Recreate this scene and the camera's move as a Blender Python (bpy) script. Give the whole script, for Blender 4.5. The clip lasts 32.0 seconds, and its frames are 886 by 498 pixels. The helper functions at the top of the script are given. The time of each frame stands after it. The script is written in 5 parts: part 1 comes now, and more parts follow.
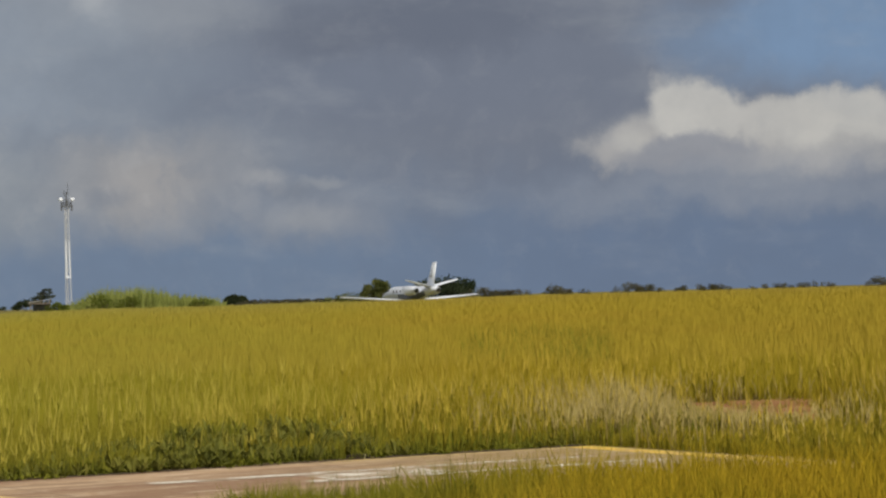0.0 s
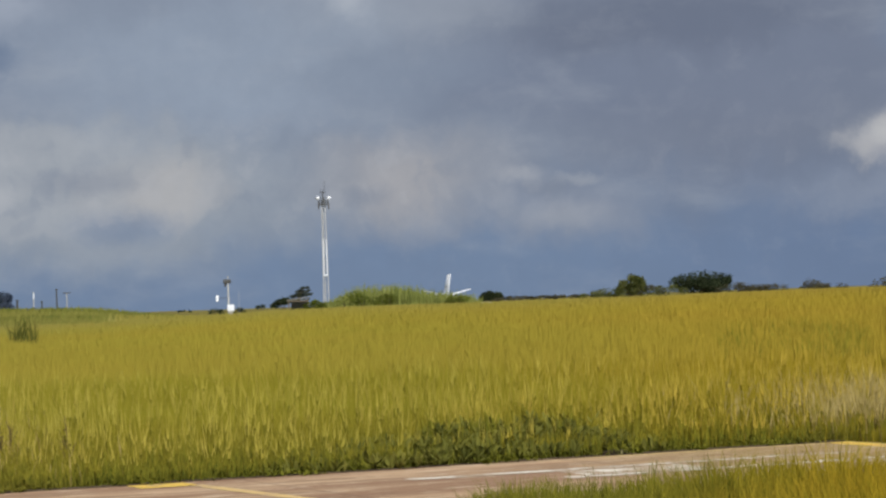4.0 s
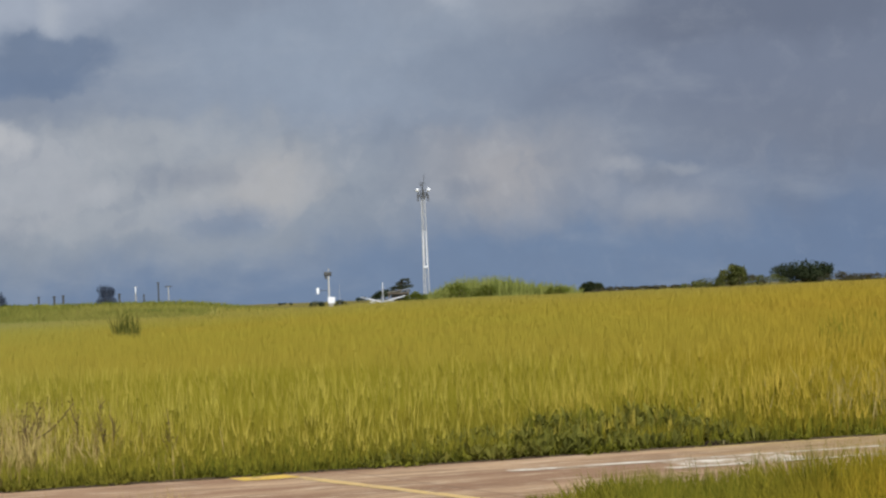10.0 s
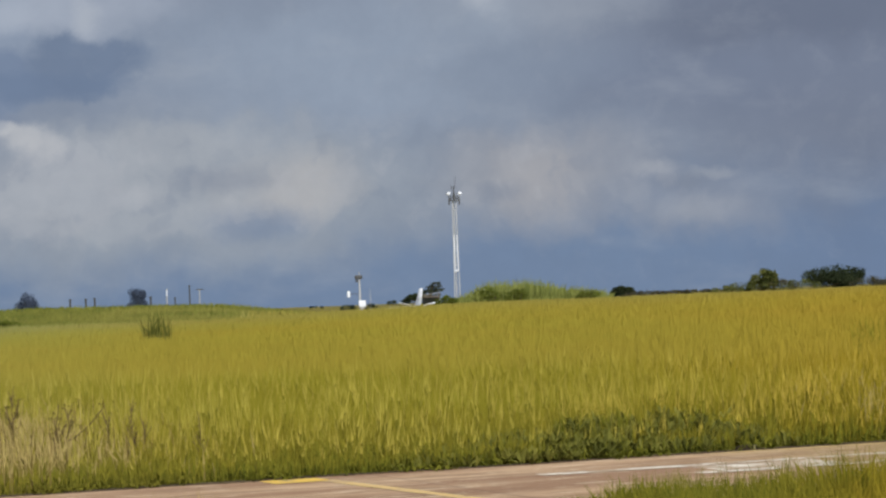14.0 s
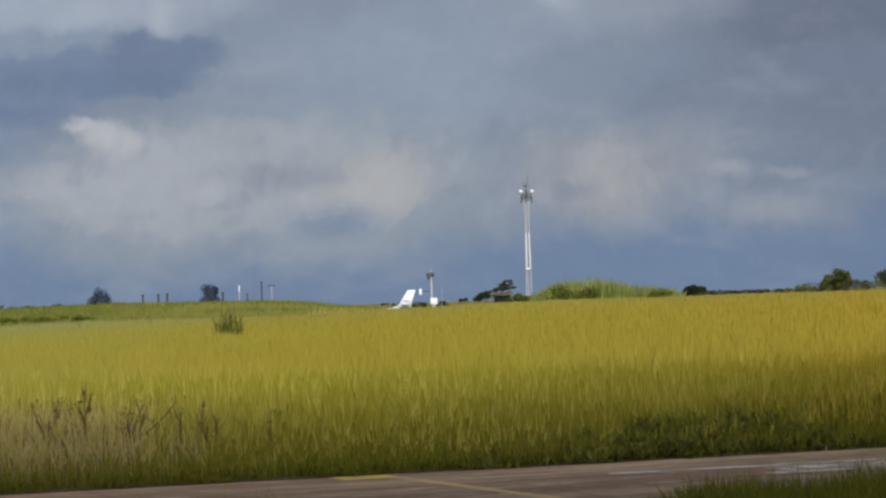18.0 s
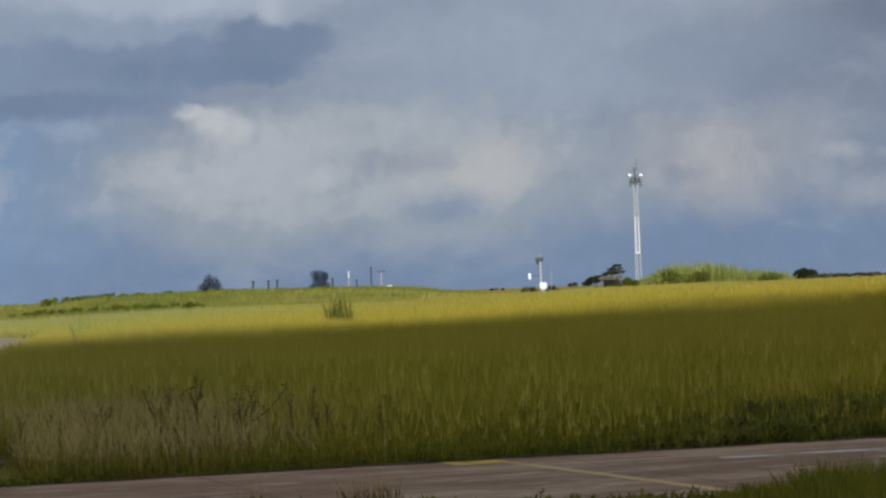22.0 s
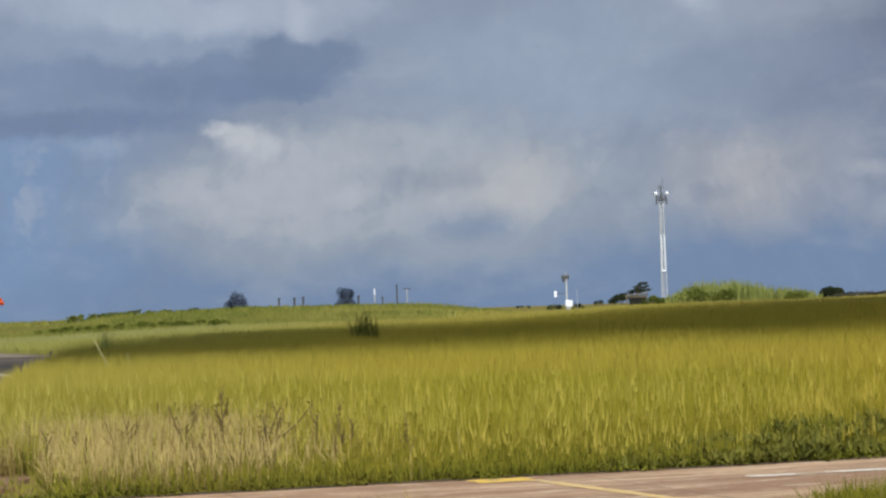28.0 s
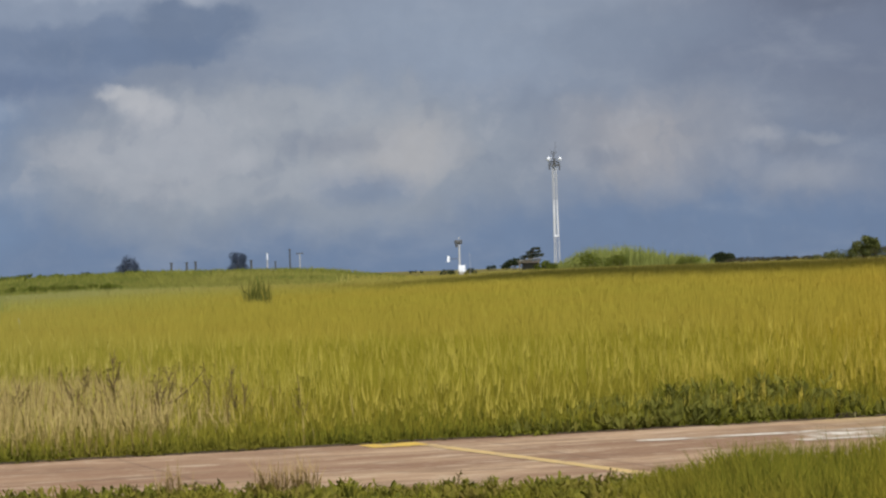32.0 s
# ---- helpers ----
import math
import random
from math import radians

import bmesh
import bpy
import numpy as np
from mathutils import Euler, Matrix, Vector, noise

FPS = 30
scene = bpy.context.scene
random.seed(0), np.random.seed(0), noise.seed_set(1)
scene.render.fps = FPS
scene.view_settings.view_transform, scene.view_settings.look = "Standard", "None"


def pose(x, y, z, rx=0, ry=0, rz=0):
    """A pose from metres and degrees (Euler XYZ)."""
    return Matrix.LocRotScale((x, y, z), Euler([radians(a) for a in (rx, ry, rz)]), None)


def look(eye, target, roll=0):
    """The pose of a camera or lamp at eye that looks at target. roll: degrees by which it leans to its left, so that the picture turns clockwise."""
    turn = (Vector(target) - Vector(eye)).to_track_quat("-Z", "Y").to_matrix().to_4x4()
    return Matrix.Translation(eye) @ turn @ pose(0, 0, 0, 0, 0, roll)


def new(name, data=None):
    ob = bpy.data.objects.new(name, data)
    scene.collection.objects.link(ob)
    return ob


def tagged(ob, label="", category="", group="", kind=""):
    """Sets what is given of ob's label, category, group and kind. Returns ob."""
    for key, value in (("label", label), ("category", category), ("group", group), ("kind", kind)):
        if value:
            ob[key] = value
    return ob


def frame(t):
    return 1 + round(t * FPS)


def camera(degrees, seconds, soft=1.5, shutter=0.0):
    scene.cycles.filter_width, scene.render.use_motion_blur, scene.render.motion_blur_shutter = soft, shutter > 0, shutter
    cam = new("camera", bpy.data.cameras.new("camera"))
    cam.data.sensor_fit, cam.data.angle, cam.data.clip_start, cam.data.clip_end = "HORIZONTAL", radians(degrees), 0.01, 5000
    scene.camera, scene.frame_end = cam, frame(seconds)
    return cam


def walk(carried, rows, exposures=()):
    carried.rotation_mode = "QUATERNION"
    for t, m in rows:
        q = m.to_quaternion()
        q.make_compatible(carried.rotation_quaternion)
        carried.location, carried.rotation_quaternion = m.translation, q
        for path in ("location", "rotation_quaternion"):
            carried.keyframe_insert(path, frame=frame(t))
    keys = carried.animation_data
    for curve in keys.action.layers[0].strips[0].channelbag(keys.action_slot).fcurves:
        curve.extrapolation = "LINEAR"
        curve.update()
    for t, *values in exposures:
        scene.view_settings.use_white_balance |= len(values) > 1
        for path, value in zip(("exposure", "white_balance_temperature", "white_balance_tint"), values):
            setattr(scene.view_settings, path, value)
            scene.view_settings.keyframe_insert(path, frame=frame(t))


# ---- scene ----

EYE = (0.0, 0.0, 2.2)          # on the pad's far side, eyes a little above the verge


def aim(yaw, pitch, roll):
    """A camera pose: yaw to the right of north, pitch up, roll, in degrees."""
    return pose(*EYE, 0, 0, -yaw) @ pose(0, 0, 0, 90 + pitch) @ pose(0, 0, 0, 0, 0, -roll)


cam = camera(18.94, 32.0, soft=2.45)
walk(cam, [(t, aim(y, p, r)) for t, y, p, r in (
    (0.0, 8.069, 0.963, 1.526), (0.1, 7.770, 0.960, 1.550), (0.2, 7.575, 0.935, 1.650), (0.3, 7.360, 0.820, 1.800), (0.4, 7.130, 0.665, 1.950),
    (0.5, 6.884, 0.483, 2.039), (0.7, 6.310, 0.240, 1.870), (1.0, 5.515, 0.274, 1.606), (1.5, 5.461, 0.745, 1.747),
    (2.0, 5.070, 0.915, 1.841), (2.5, 4.859, 0.990, 2.067), (3.0, 4.401, 0.955, 2.208), (3.5, 3.809, 1.042, 2.091),
    (4.0, 2.571, 1.041, 1.908), (4.5, 2.139, 0.900, 2.051), (6.5, 1.527, 1.190, 2.039), (7.0, 1.759, 1.300, 1.931),
    (7.5, 1.303, 1.147, 1.745), (8.0, 1.069, 1.076, 2.191), (8.5, 0.143, 0.961, 1.944), (9.0, 0.277, 0.837, 2.174),
    (9.5, 0.279, 0.909, 2.186), (10.0, 0.412, 0.934, 2.275), (10.5, -0.084, 1.160, 2.127), (11.0, -0.257, 1.105, 1.939),
    (11.5, -0.210, 0.807, 2.015), (12.0, -0.255, 1.125, 2.078), (12.5, -0.124, 1.142, 2.068), (13.0, -0.135, 1.318, 2.004),
    (13.5, -0.112, 1.180, 1.832), (14.0, -0.253, 1.039, 2.117), (14.5, -0.574, 1.134, 2.096), (16.5, -1.170, 1.329, 2.042),
    (17.0, -1.376, 1.129, 1.887), (17.5, -1.566, 0.996, 1.707), (18.0, -1.806, 1.041, 1.703), (18.5, -2.504, 0.811, 1.795),
    (19.0, -3.219, 0.964, 2.143), (19.5, -3.706, 1.016, 1.952), (20.0, -3.666, 1.111, 2.126), (20.5, -4.032, 1.137, 2.151),
    (21.0, -4.056, 1.121, 1.924), (21.5, -4.039, 0.918, 1.990), (22.0, -4.166, 0.793, 2.031), (22.5, -4.328, 0.719, 2.048),
    (23.0, -4.240, 0.699, 1.848), (23.5, -3.982, 0.495, 1.910), (24.0, -4.207, 0.502, 1.993), (24.5, -4.850, 0.515, 2.083),
    (26.5, -5.038, 0.617, 2.112), (27.0, -4.285, 0.994, 2.000), (27.5, -4.485, 1.156, 2.125), (28.0, -4.711, 1.189, 1.911),
    (28.5, -4.918, 1.196, 1.914), (29.0, -4.881, 1.107, 1.918), (29.5, -4.645, 1.014, 1.981), (30.0, -4.826, 0.928, 1.938),
    (30.5, -5.109, 0.799, 1.950), (31.0, -4.239, 0.563, 2.054), (31.5, -3.259, 0.532, 2.063), (32.0, -2.430, 0.358, 1.807),
)], exposures=[(0.0, -0.14, 7000, 9), (1.0, 0.03, 7150, 9), (2.0, 0.03, 6900, 10), (3.0, 0.01, 6600, 10), (5.0, 0.0, 6500, 10), (10.0, 0.02, 6500, 10), (16.0, 0.0, 6450, 10), (20.0, -0.02, 6450, 9), (21.0, 0.09, 6450, 9), (24.0, 0.12, 6450, 9), (28.0, 0.14, 6300, 10), (29.0, 0.01, 6350, 10), (30.0, -0.03, 6400, 10), (32.0, -0.02, 6450, 11)])

# ---- world, sun ----
SUN_AZ, SUN_EL = 165.0, 38.0   # compass bearing from north over east, height
world = bpy.data.worlds.new("sky")
scene.world = world
world.use_nodes = True
wn = world.node_tree.nodes
sky = wn.new("ShaderNodeTexSky")
sky.sky_type, sky.sun_disc = "NISHITA", False
sky.sun_elevation, sky.sun_rotation = radians(SUN_EL), radians(SUN_AZ)
grey = wn.new("ShaderNodeRGBToBW")          # broken cloud greys the open sky
blend = wn.new("ShaderNodeMixRGB")
blend.inputs[0].default_value = 0.7
world.node_tree.links.new(sky.outputs[0], grey.inputs[0])
world.node_tree.links.new(sky.outputs[0], blend.inputs[1])
world.node_tree.links.new(grey.outputs[0], blend.inputs[2])
world.node_tree.links.new(blend.outputs[0], wn["Background"].inputs[0])
wn["Background"].inputs[1].default_value = 0.103

SUN_WAY = Vector((math.sin(radians(SUN_AZ)) * math.cos(radians(SUN_EL)),
                  math.cos(radians(SUN_AZ)) * math.cos(radians(SUN_EL)), math.sin(radians(SUN_EL))))
sun_data = bpy.data.lights.new("sun", "SUN")
sun_data.energy, sun_data.angle, sun_data.color = 4.3, radians(1.2), (1.0, 0.94, 0.84)
sun = new("sun", sun_data)
sun.matrix_world = look(SUN_WAY * 900, (0, 0, 0))

# ---- materials ----
class Nodes:
    """A small helper to write node trees in one line each."""

    def __init__(self, name):
        self.mat = bpy.data.materials.new(name)
        self.mat.use_nodes = True
        self.t = self.mat.node_tree
        self.t.nodes.clear()
        self.out = self.t.nodes.new("ShaderNodeOutputMaterial")

    def put(self, socket, value):
        if isinstance(value, bpy.types.NodeSocket):
            self.t.links.new(value, socket)
        elif isinstance(value, (tuple, list)) and len(value) == 3 and socket.type == "RGBA":
            socket.default_value = (*value, 1)
        else:
            socket.default_value = value

    def node(self, kind, **values):
        n = self.t.nodes.new("ShaderNode" + kind)
        for k, v in values.items():
            self.put(n.inputs[k.replace("_", " ")], v)
        return n

    def math(self, op, a, b=0.0, c=0.0, clamp=False):
        n = self.t.nodes.new("ShaderNodeMath")
        n.operation, n.use_clamp = op, clamp
        for i, v in enumerate((a, b, c)):
            self.put(n.inputs[i], v)
        return n.outputs[0]

    def vmath(self, op, a, b=(0, 0, 0), scale=1.0):
        n = self.t.nodes.new("ShaderNodeVectorMath")
        n.operation = op
        self.put(n.inputs[0], a)
        self.put(n.inputs[1], b)
        self.put(n.inputs[3], scale)
        return n.outputs[0]

    def mix(self, fac, a, b, blend="MIX"):
        n = self.t.nodes.new("ShaderNodeMixRGB")
        n.blend_type = blend
        for i, v in enumerate((fac, a, b)):
            self.put(n.inputs[i], v)
        return n.outputs[0]

    def step(self, v, lo, hi, a=0.0, b=1.0):
        n = self.t.nodes.new("ShaderNodeMapRange")
        n.interpolation_type = "SMOOTHSTEP"
        for i, x in enumerate((v, lo, hi, a, b)):
            self.put(n.inputs[i], x)
        return n.outputs[0]

    def noise(self, vec, scale, detail=4.0, rough=0.55):
        n = self.node("TexNoise", Scale=scale, Detail=detail, Roughness=rough)
        self.put(n.inputs["Vector"], vec)
        return n.outputs["Fac"]

    def place(self):
        return self.t.nodes.new("ShaderNodeNewGeometry").outputs["Position"]

    def local(self):
        return self.t.nodes.new("ShaderNodeTexCoord").outputs["Object"]

    def island(self):
        return self.t.nodes.new("ShaderNodeNewGeometry").outputs["Random Per Island"]

    def surface(self, colour, rough=0.6, metal=0.0, bump=None, bump_size=0.02, spec=0.5):
        n = self.node("BsdfPrincipled", Base_Color=colour, Roughness=rough, Metallic=metal)
        n.inputs["Specular IOR Level"].default_value = spec
        if bump is not None:
            b = self.node("Bump", Strength=0.6, Distance=bump_size)
            self.put(b.inputs["Height"], bump)
            self.t.links.new(b.outputs[0], n.inputs["Normal"])
        self.t.links.new(n.outputs[0], self.out.inputs[0])
        return self.mat


def plain(name, colour, rough=0.5, metal=0.0, wear=0.25, scale=2.5):
    """Paint or metal with stains and fine grain."""
    n = Nodes(name)
    p = n.local()
    stain = n.noise(p, scale, 5)
    grain = n.noise(p, scale * 14, 3)
    dark = tuple(c * (1 - wear) for c in colour)
    c = n.mix(n.step(stain, 0.35, 0.68), dark, colour)
    c = n.mix(n.math("MULTIPLY", grain, 0.18), c, tuple(x * 0.7 for x in colour))
    return n.surface(c, n.step(stain, 0.2, 0.8, rough + 0.1, max(rough - 0.1, 0.05)), metal, grain, 0.004)


def blade_stuff(name, low, high, dry, thin=0.26, patch=0.05, ripe=0.0, speck=0.55, tuft=7.0, gold=(1.20, 0.97, 0.74), ripe_at=(0.06, 0.22)):
    """Grass and leaves: hue differs by blade and by tuft, and drifts over the field."""
    n = Nodes(name)
    p = n.place()
    field = n.noise(p, patch, 4)
    clump = n.noise(n.vmath("MULTIPLY", p, (1.0, 1.0, 0.2)), tuft, 3)
    own = n.math("MULTIPLY", n.math("SUBTRACT", n.island(), 0.5), speck)
    c = n.mix(n.math("ADD", own, n.step(clump, 0.30, 0.70), clamp=True), low, high)
    c = n.mix(n.step(field, 0.42, 0.66, 0.0, 0.8), c, dry)
    patchy = n.noise(p, patch * 7, 3)
    c = n.mix(n.step(patchy, 0.3, 0.62, 0.45, 0.0), c, low)
    if ripe:                                 # riper, more golden to the east
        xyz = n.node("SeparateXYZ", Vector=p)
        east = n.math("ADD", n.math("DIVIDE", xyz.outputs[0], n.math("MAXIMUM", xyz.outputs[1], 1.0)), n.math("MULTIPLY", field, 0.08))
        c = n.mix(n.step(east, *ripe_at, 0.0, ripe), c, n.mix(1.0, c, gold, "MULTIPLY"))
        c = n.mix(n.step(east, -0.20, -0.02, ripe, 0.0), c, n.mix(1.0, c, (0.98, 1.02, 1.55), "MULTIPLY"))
        # distance haze put into the grass colour: bluer and duller far off
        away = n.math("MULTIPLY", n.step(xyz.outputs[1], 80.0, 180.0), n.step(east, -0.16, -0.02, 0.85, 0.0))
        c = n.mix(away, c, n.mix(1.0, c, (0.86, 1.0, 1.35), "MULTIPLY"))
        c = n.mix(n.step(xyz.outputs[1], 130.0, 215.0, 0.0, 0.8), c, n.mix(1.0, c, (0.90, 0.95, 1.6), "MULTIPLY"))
    d = n.node("BsdfDiffuse", Color=c, Roughness=0.6)
    tr = n.node("BsdfTranslucent", Color=c)
    mx = n.node("MixShader", Fac=thin)
    n.t.links.new(d.outputs[0], mx.inputs[1])
    n.t.links.new(tr.outputs[0], mx.inputs[2])
    n.t.links.new(mx.outputs[0], n.out.inputs[0])
    return n.mat


M = {}
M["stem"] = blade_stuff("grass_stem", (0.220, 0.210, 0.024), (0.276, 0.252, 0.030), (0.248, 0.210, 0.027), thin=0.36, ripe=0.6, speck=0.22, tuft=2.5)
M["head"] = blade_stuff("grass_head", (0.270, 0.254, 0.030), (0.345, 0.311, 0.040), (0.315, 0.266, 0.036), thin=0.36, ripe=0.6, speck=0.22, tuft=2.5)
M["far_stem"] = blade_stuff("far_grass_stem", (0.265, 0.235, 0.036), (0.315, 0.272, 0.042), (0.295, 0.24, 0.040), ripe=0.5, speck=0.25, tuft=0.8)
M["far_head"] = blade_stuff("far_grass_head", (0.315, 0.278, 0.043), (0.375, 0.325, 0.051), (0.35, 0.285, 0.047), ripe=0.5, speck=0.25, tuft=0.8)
M["dry_stem"] = blade_stuff("dry_stem", (0.185, 0.145, 0.045), (0.36, 0.29, 0.110), (0.28, 0.225, 0.080), patch=0.2, tuft=4.0)
M["straw"] = blade_stuff("straw", (0.30, 0.21, 0.10), (0.56, 0.42, 0.22), (0.44, 0.32, 0.16), patch=0.5)
M["dry_head"] = blade_stuff("dry_head", (0.335, 0.272, 0.100), (0.56, 0.460, 0.200), (0.45, 0.365, 0.150), patch=0.2, tuft=4.0)
M["weed"] = blade_stuff("weed_leaf", (0.085, 0.094, 0.022), (0.205, 0.207, 0.046), (0.21, 0.20, 0.044), patch=0.5, speck=0.5, tuft=3.0)
M["stalk"] = blade_stuff("seed_stalk", (0.36, 0.325, 0.055), (0.58, 0.505, 0.11), (0.49, 0.41, 0.085), patch=0.2, tuft=3.0, ripe=0.6)
M["low_head"] = blade_stuff("low_head", (0.165, 0.168, 0.022), (0.30, 0.275, 0.035), (0.265, 0.225, 0.033), ripe=0.6, speck=0.35, tuft=3.0)
M["low_stem"] = blade_stuff("low_stem", (0.105, 0.112, 0.015), (0.20, 0.190, 0.023), (0.18, 0.16, 0.023), ripe=0.6, speck=0.35, tuft=4.0)
M["verge"] = blade_stuff("verge_grass", (0.060, 0.072, 0.012), (0.20, 0.205, 0.028), (0.175, 0.16, 0.028), patch=0.3, speck=0.8, tuft=3.0)
M["verge_tip"] = blade_stuff("verge_tip", (0.115, 0.130, 0.018), (0.28, 0.27, 0.034), (0.25, 0.225, 0.034), patch=0.3, speck=0.6, tuft=5.0)
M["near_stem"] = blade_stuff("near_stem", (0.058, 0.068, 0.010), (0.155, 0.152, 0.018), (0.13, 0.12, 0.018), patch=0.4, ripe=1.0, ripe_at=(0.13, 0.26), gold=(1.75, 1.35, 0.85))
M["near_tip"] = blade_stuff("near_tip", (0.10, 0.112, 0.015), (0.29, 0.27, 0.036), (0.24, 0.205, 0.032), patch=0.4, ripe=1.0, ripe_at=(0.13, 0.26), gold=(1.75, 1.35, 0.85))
M["near_leaf"] = blade_stuff("near_leaf", (0.100, 0.108, 0.020), (0.245, 0.232, 0.040), (0.22, 0.175, 0.045), patch=0.9, speck=0.6, tuft=4.0)
M["tall_weed"] = blade_stuff("tall_weed", (0.075, 0.088, 0.020), (0.28, 0.27, 0.07), (0.21, 0.205, 0.055), patch=0.4, tuft=2.0)
M["dead_grass"] = blade_stuff("dead_grass", (0.11, 0.078, 0.030), (0.25, 0.18, 0.07), (0.19, 0.13, 0.05), patch=0.4)
M["reed"] = blade_stuff("reed", (0.14, 0.175, 0.048), (0.33, 0.36, 0.110), (0.25, 0.27, 0.080), patch=0.1, tuft=0.8)
M["ridge"] = blade_stuff("ridge_grass", (0.125, 0.150, 0.036), (0.235, 0.250, 0.060), (0.30, 0.285, 0.080), patch=0.05, tuft=0.25)
M["leaf_green"] = blade_stuff("leaf_green", (0.05, 0.075, 0.014), (0.15, 0.175, 0.03), (0.12, 0.135, 0.03), patch=0.4)
M["leaf_olive"] = blade_stuff("leaf_olive", (0.062, 0.078, 0.026), (0.165, 0.178, 0.058), (0.13, 0.14, 0.045), patch=0.4, tuft=0.6)
M["leaf_fresh"] = blade_stuff("leaf_fresh", (0.075, 0.105, 0.024), (0.20, 0.23, 0.05), (0.16, 0.18, 0.04), patch=0.4, tuft=0.6)
M["leaf_dark"] = blade_stuff("leaf_dark", (0.020, 0.030, 0.018), (0.052, 0.068, 0.034), (0.042, 0.054, 0.028), patch=0.4, tuft=0.6)
# far foliage: the haze of distance is mixed into these leaf colours
M["leaf_haze"] = blade_stuff("leaf_haze", (0.034, 0.044, 0.034), (0.078, 0.090, 0.058), (0.06, 0.07, 0.048), patch=0.4, tuft=0.6)
M["leaf_dusk"] = blade_stuff("leaf_dusk", (0.056, 0.056, 0.040), (0.115, 0.112, 0.066), (0.10, 0.09, 0.055), patch=0.4, tuft=0.4)
M["leaf_blue"] = blade_stuff("leaf_far_haze", (0.062, 0.085, 0.140), (0.098, 0.130, 0.195), (0.085, 0.11, 0.17), patch=0.4, tuft=0.3)
M["bark"] = plain("bark", (0.10, 0.075, 0.05), 0.9, scale=3)
M["white_paint"] = plain("white_paint", (0.76, 0.82, 0.93), 0.35, wear=0.10, scale=0.8)
M["grey_paint"] = plain("grey_paint", (0.42, 0.43, 0.44), 0.4, wear=0.2)
M["grey_blue"] = plain("grey_blue_shade", (0.10, 0.12, 0.16), 0.35, wear=0.15)
M["galvanised"] = plain("galvanised_steel", (0.55, 0.57, 0.60), 0.4, 0.25, 0.2)
M["dark_steel"] = plain("dark_steel", (0.06, 0.065, 0.07), 0.55, 0.2)
M["rubber"] = plain("rubber", (0.03, 0.03, 0.03), 0.8)
M["polished"] = plain("polished_metal", (0.75, 0.75, 0.76), 0.2, 0.9, 0.1)
M["orange"] = plain("orange_cloth", (0.80, 0.11, 0.03), 0.8, wear=0.15)
M["timber"] = plain("weathered_timber", (0.19, 0.16, 0.13), 0.85)
M["sheet_roof"] = plain("sheet_roof", (0.30, 0.29, 0.27), 0.7, wear=0.35, scale=1.5)
M["stake"] = plain("pale_stake", (0.36, 0.34, 0.15), 0.8)
M["cloud"] = plain("cloud_white", (0.85, 0.85, 0.85), 1.0, wear=0.05, scale=0.01)
M["insect"] = plain("insect_shell", (0.02, 0.02, 0.022), 0.4)
M["dead_stem"] = plain("dead_stem", (0.135, 0.096, 0.034), 0.9)
M["dead_leaf"] = blade_stuff("dead_leaf", (0.085, 0.070, 0.022), (0.18, 0.15, 0.045), (0.145, 0.115, 0.038), patch=0.4)
n = Nodes("dark_glass")
M["glass"] = n.surface((0.02, 0.025, 0.03), 0.06, 0.0, None, spec=0.8)


def soil(name, c1, c2, c3, scale=0.6):
    n = Nodes(name)
    p = n.place()
    big, fine = n.noise(p, scale * 0.3, 5), n.noise(p, scale * 12, 4)
    c = n.mix(n.step(big, 0.35, 0.65), c1, c2)
    c = n.mix(n.step(fine, 0.45, 0.75), c, c3)
    return n.surface(c, 0.95, 0.0, fine, 0.03, 0.2)


PU, PV = (0.928, 0.371), (0.371, -0.928)   # along its far edge, and towards the near one
M["ground"] = soil("field_ground", (0.16, 0.145, 0.03), (0.21, 0.18, 0.04), (0.13, 0.115, 0.03))
M["red_soil"] = soil("red_soil", (0.27, 0.115, 0.045), (0.36, 0.19, 0.075), (0.20, 0.12, 0.05), 1.5)
M["brown_soil"] = soil("brown_soil", (0.19, 0.105, 0.065), (0.26, 0.165, 0.105), (0.15, 0.10, 0.055), 1.8)
# near-black, for the shaded gap under the weeds
M["dark_soil"] = soil("dark_soil", (0.018, 0.013, 0.009), (0.03, 0.021, 0.014), (0.04, 0.03, 0.02), 3.0)
M["litter"] = soil("dark_brown_mix", (0.055, 0.042, 0.028), (0.085, 0.062, 0.04), (0.11, 0.085, 0.05), 2.5)
M["asphalt"] = soil("old_asphalt", (0.185, 0.152, 0.125), (0.25, 0.21, 0.17), (0.30, 0.25, 0.20), 0.8)

n = Nodes("worn_concrete")
p = n.place()
turned = n.node("VectorRotate", Vector=p, Angle=-math.atan2(PU[1], PU[0]))
along = n.vmath("MULTIPLY", turned.outputs[0], (0.35, 1.6, 1.0))
cracks = n.noise(along, 1.1, 7, 0.65)
broad = n.noise(along, 0.55, 7, 0.62)
grain = n.noise(p, 7, 6, 0.7)
c = n.mix(n.step(broad, 0.42, 0.58), (0.30, 0.185, 0.116), (0.54, 0.385, 0.250))
west = n.math("ADD", n.node("SeparateXYZ", Vector=p).outputs[0], n.math("MULTIPLY", broad, 5.0))
c = n.mix(n.step(west, -4.0, 2.5, 0.6, 0.0), c, (0.335, 0.205, 0.132))
c = n.mix(n.step(west, 4.5, 9.0, 0.0, 0.8), c, (0.36, 0.265, 0.115))
c = n.mix(n.step(cracks, 0.51, 0.59, 0, 0.65), c, (0.20, 0.120, 0.078))
speck = n.noise(along, 2.6, 5, 0.7)
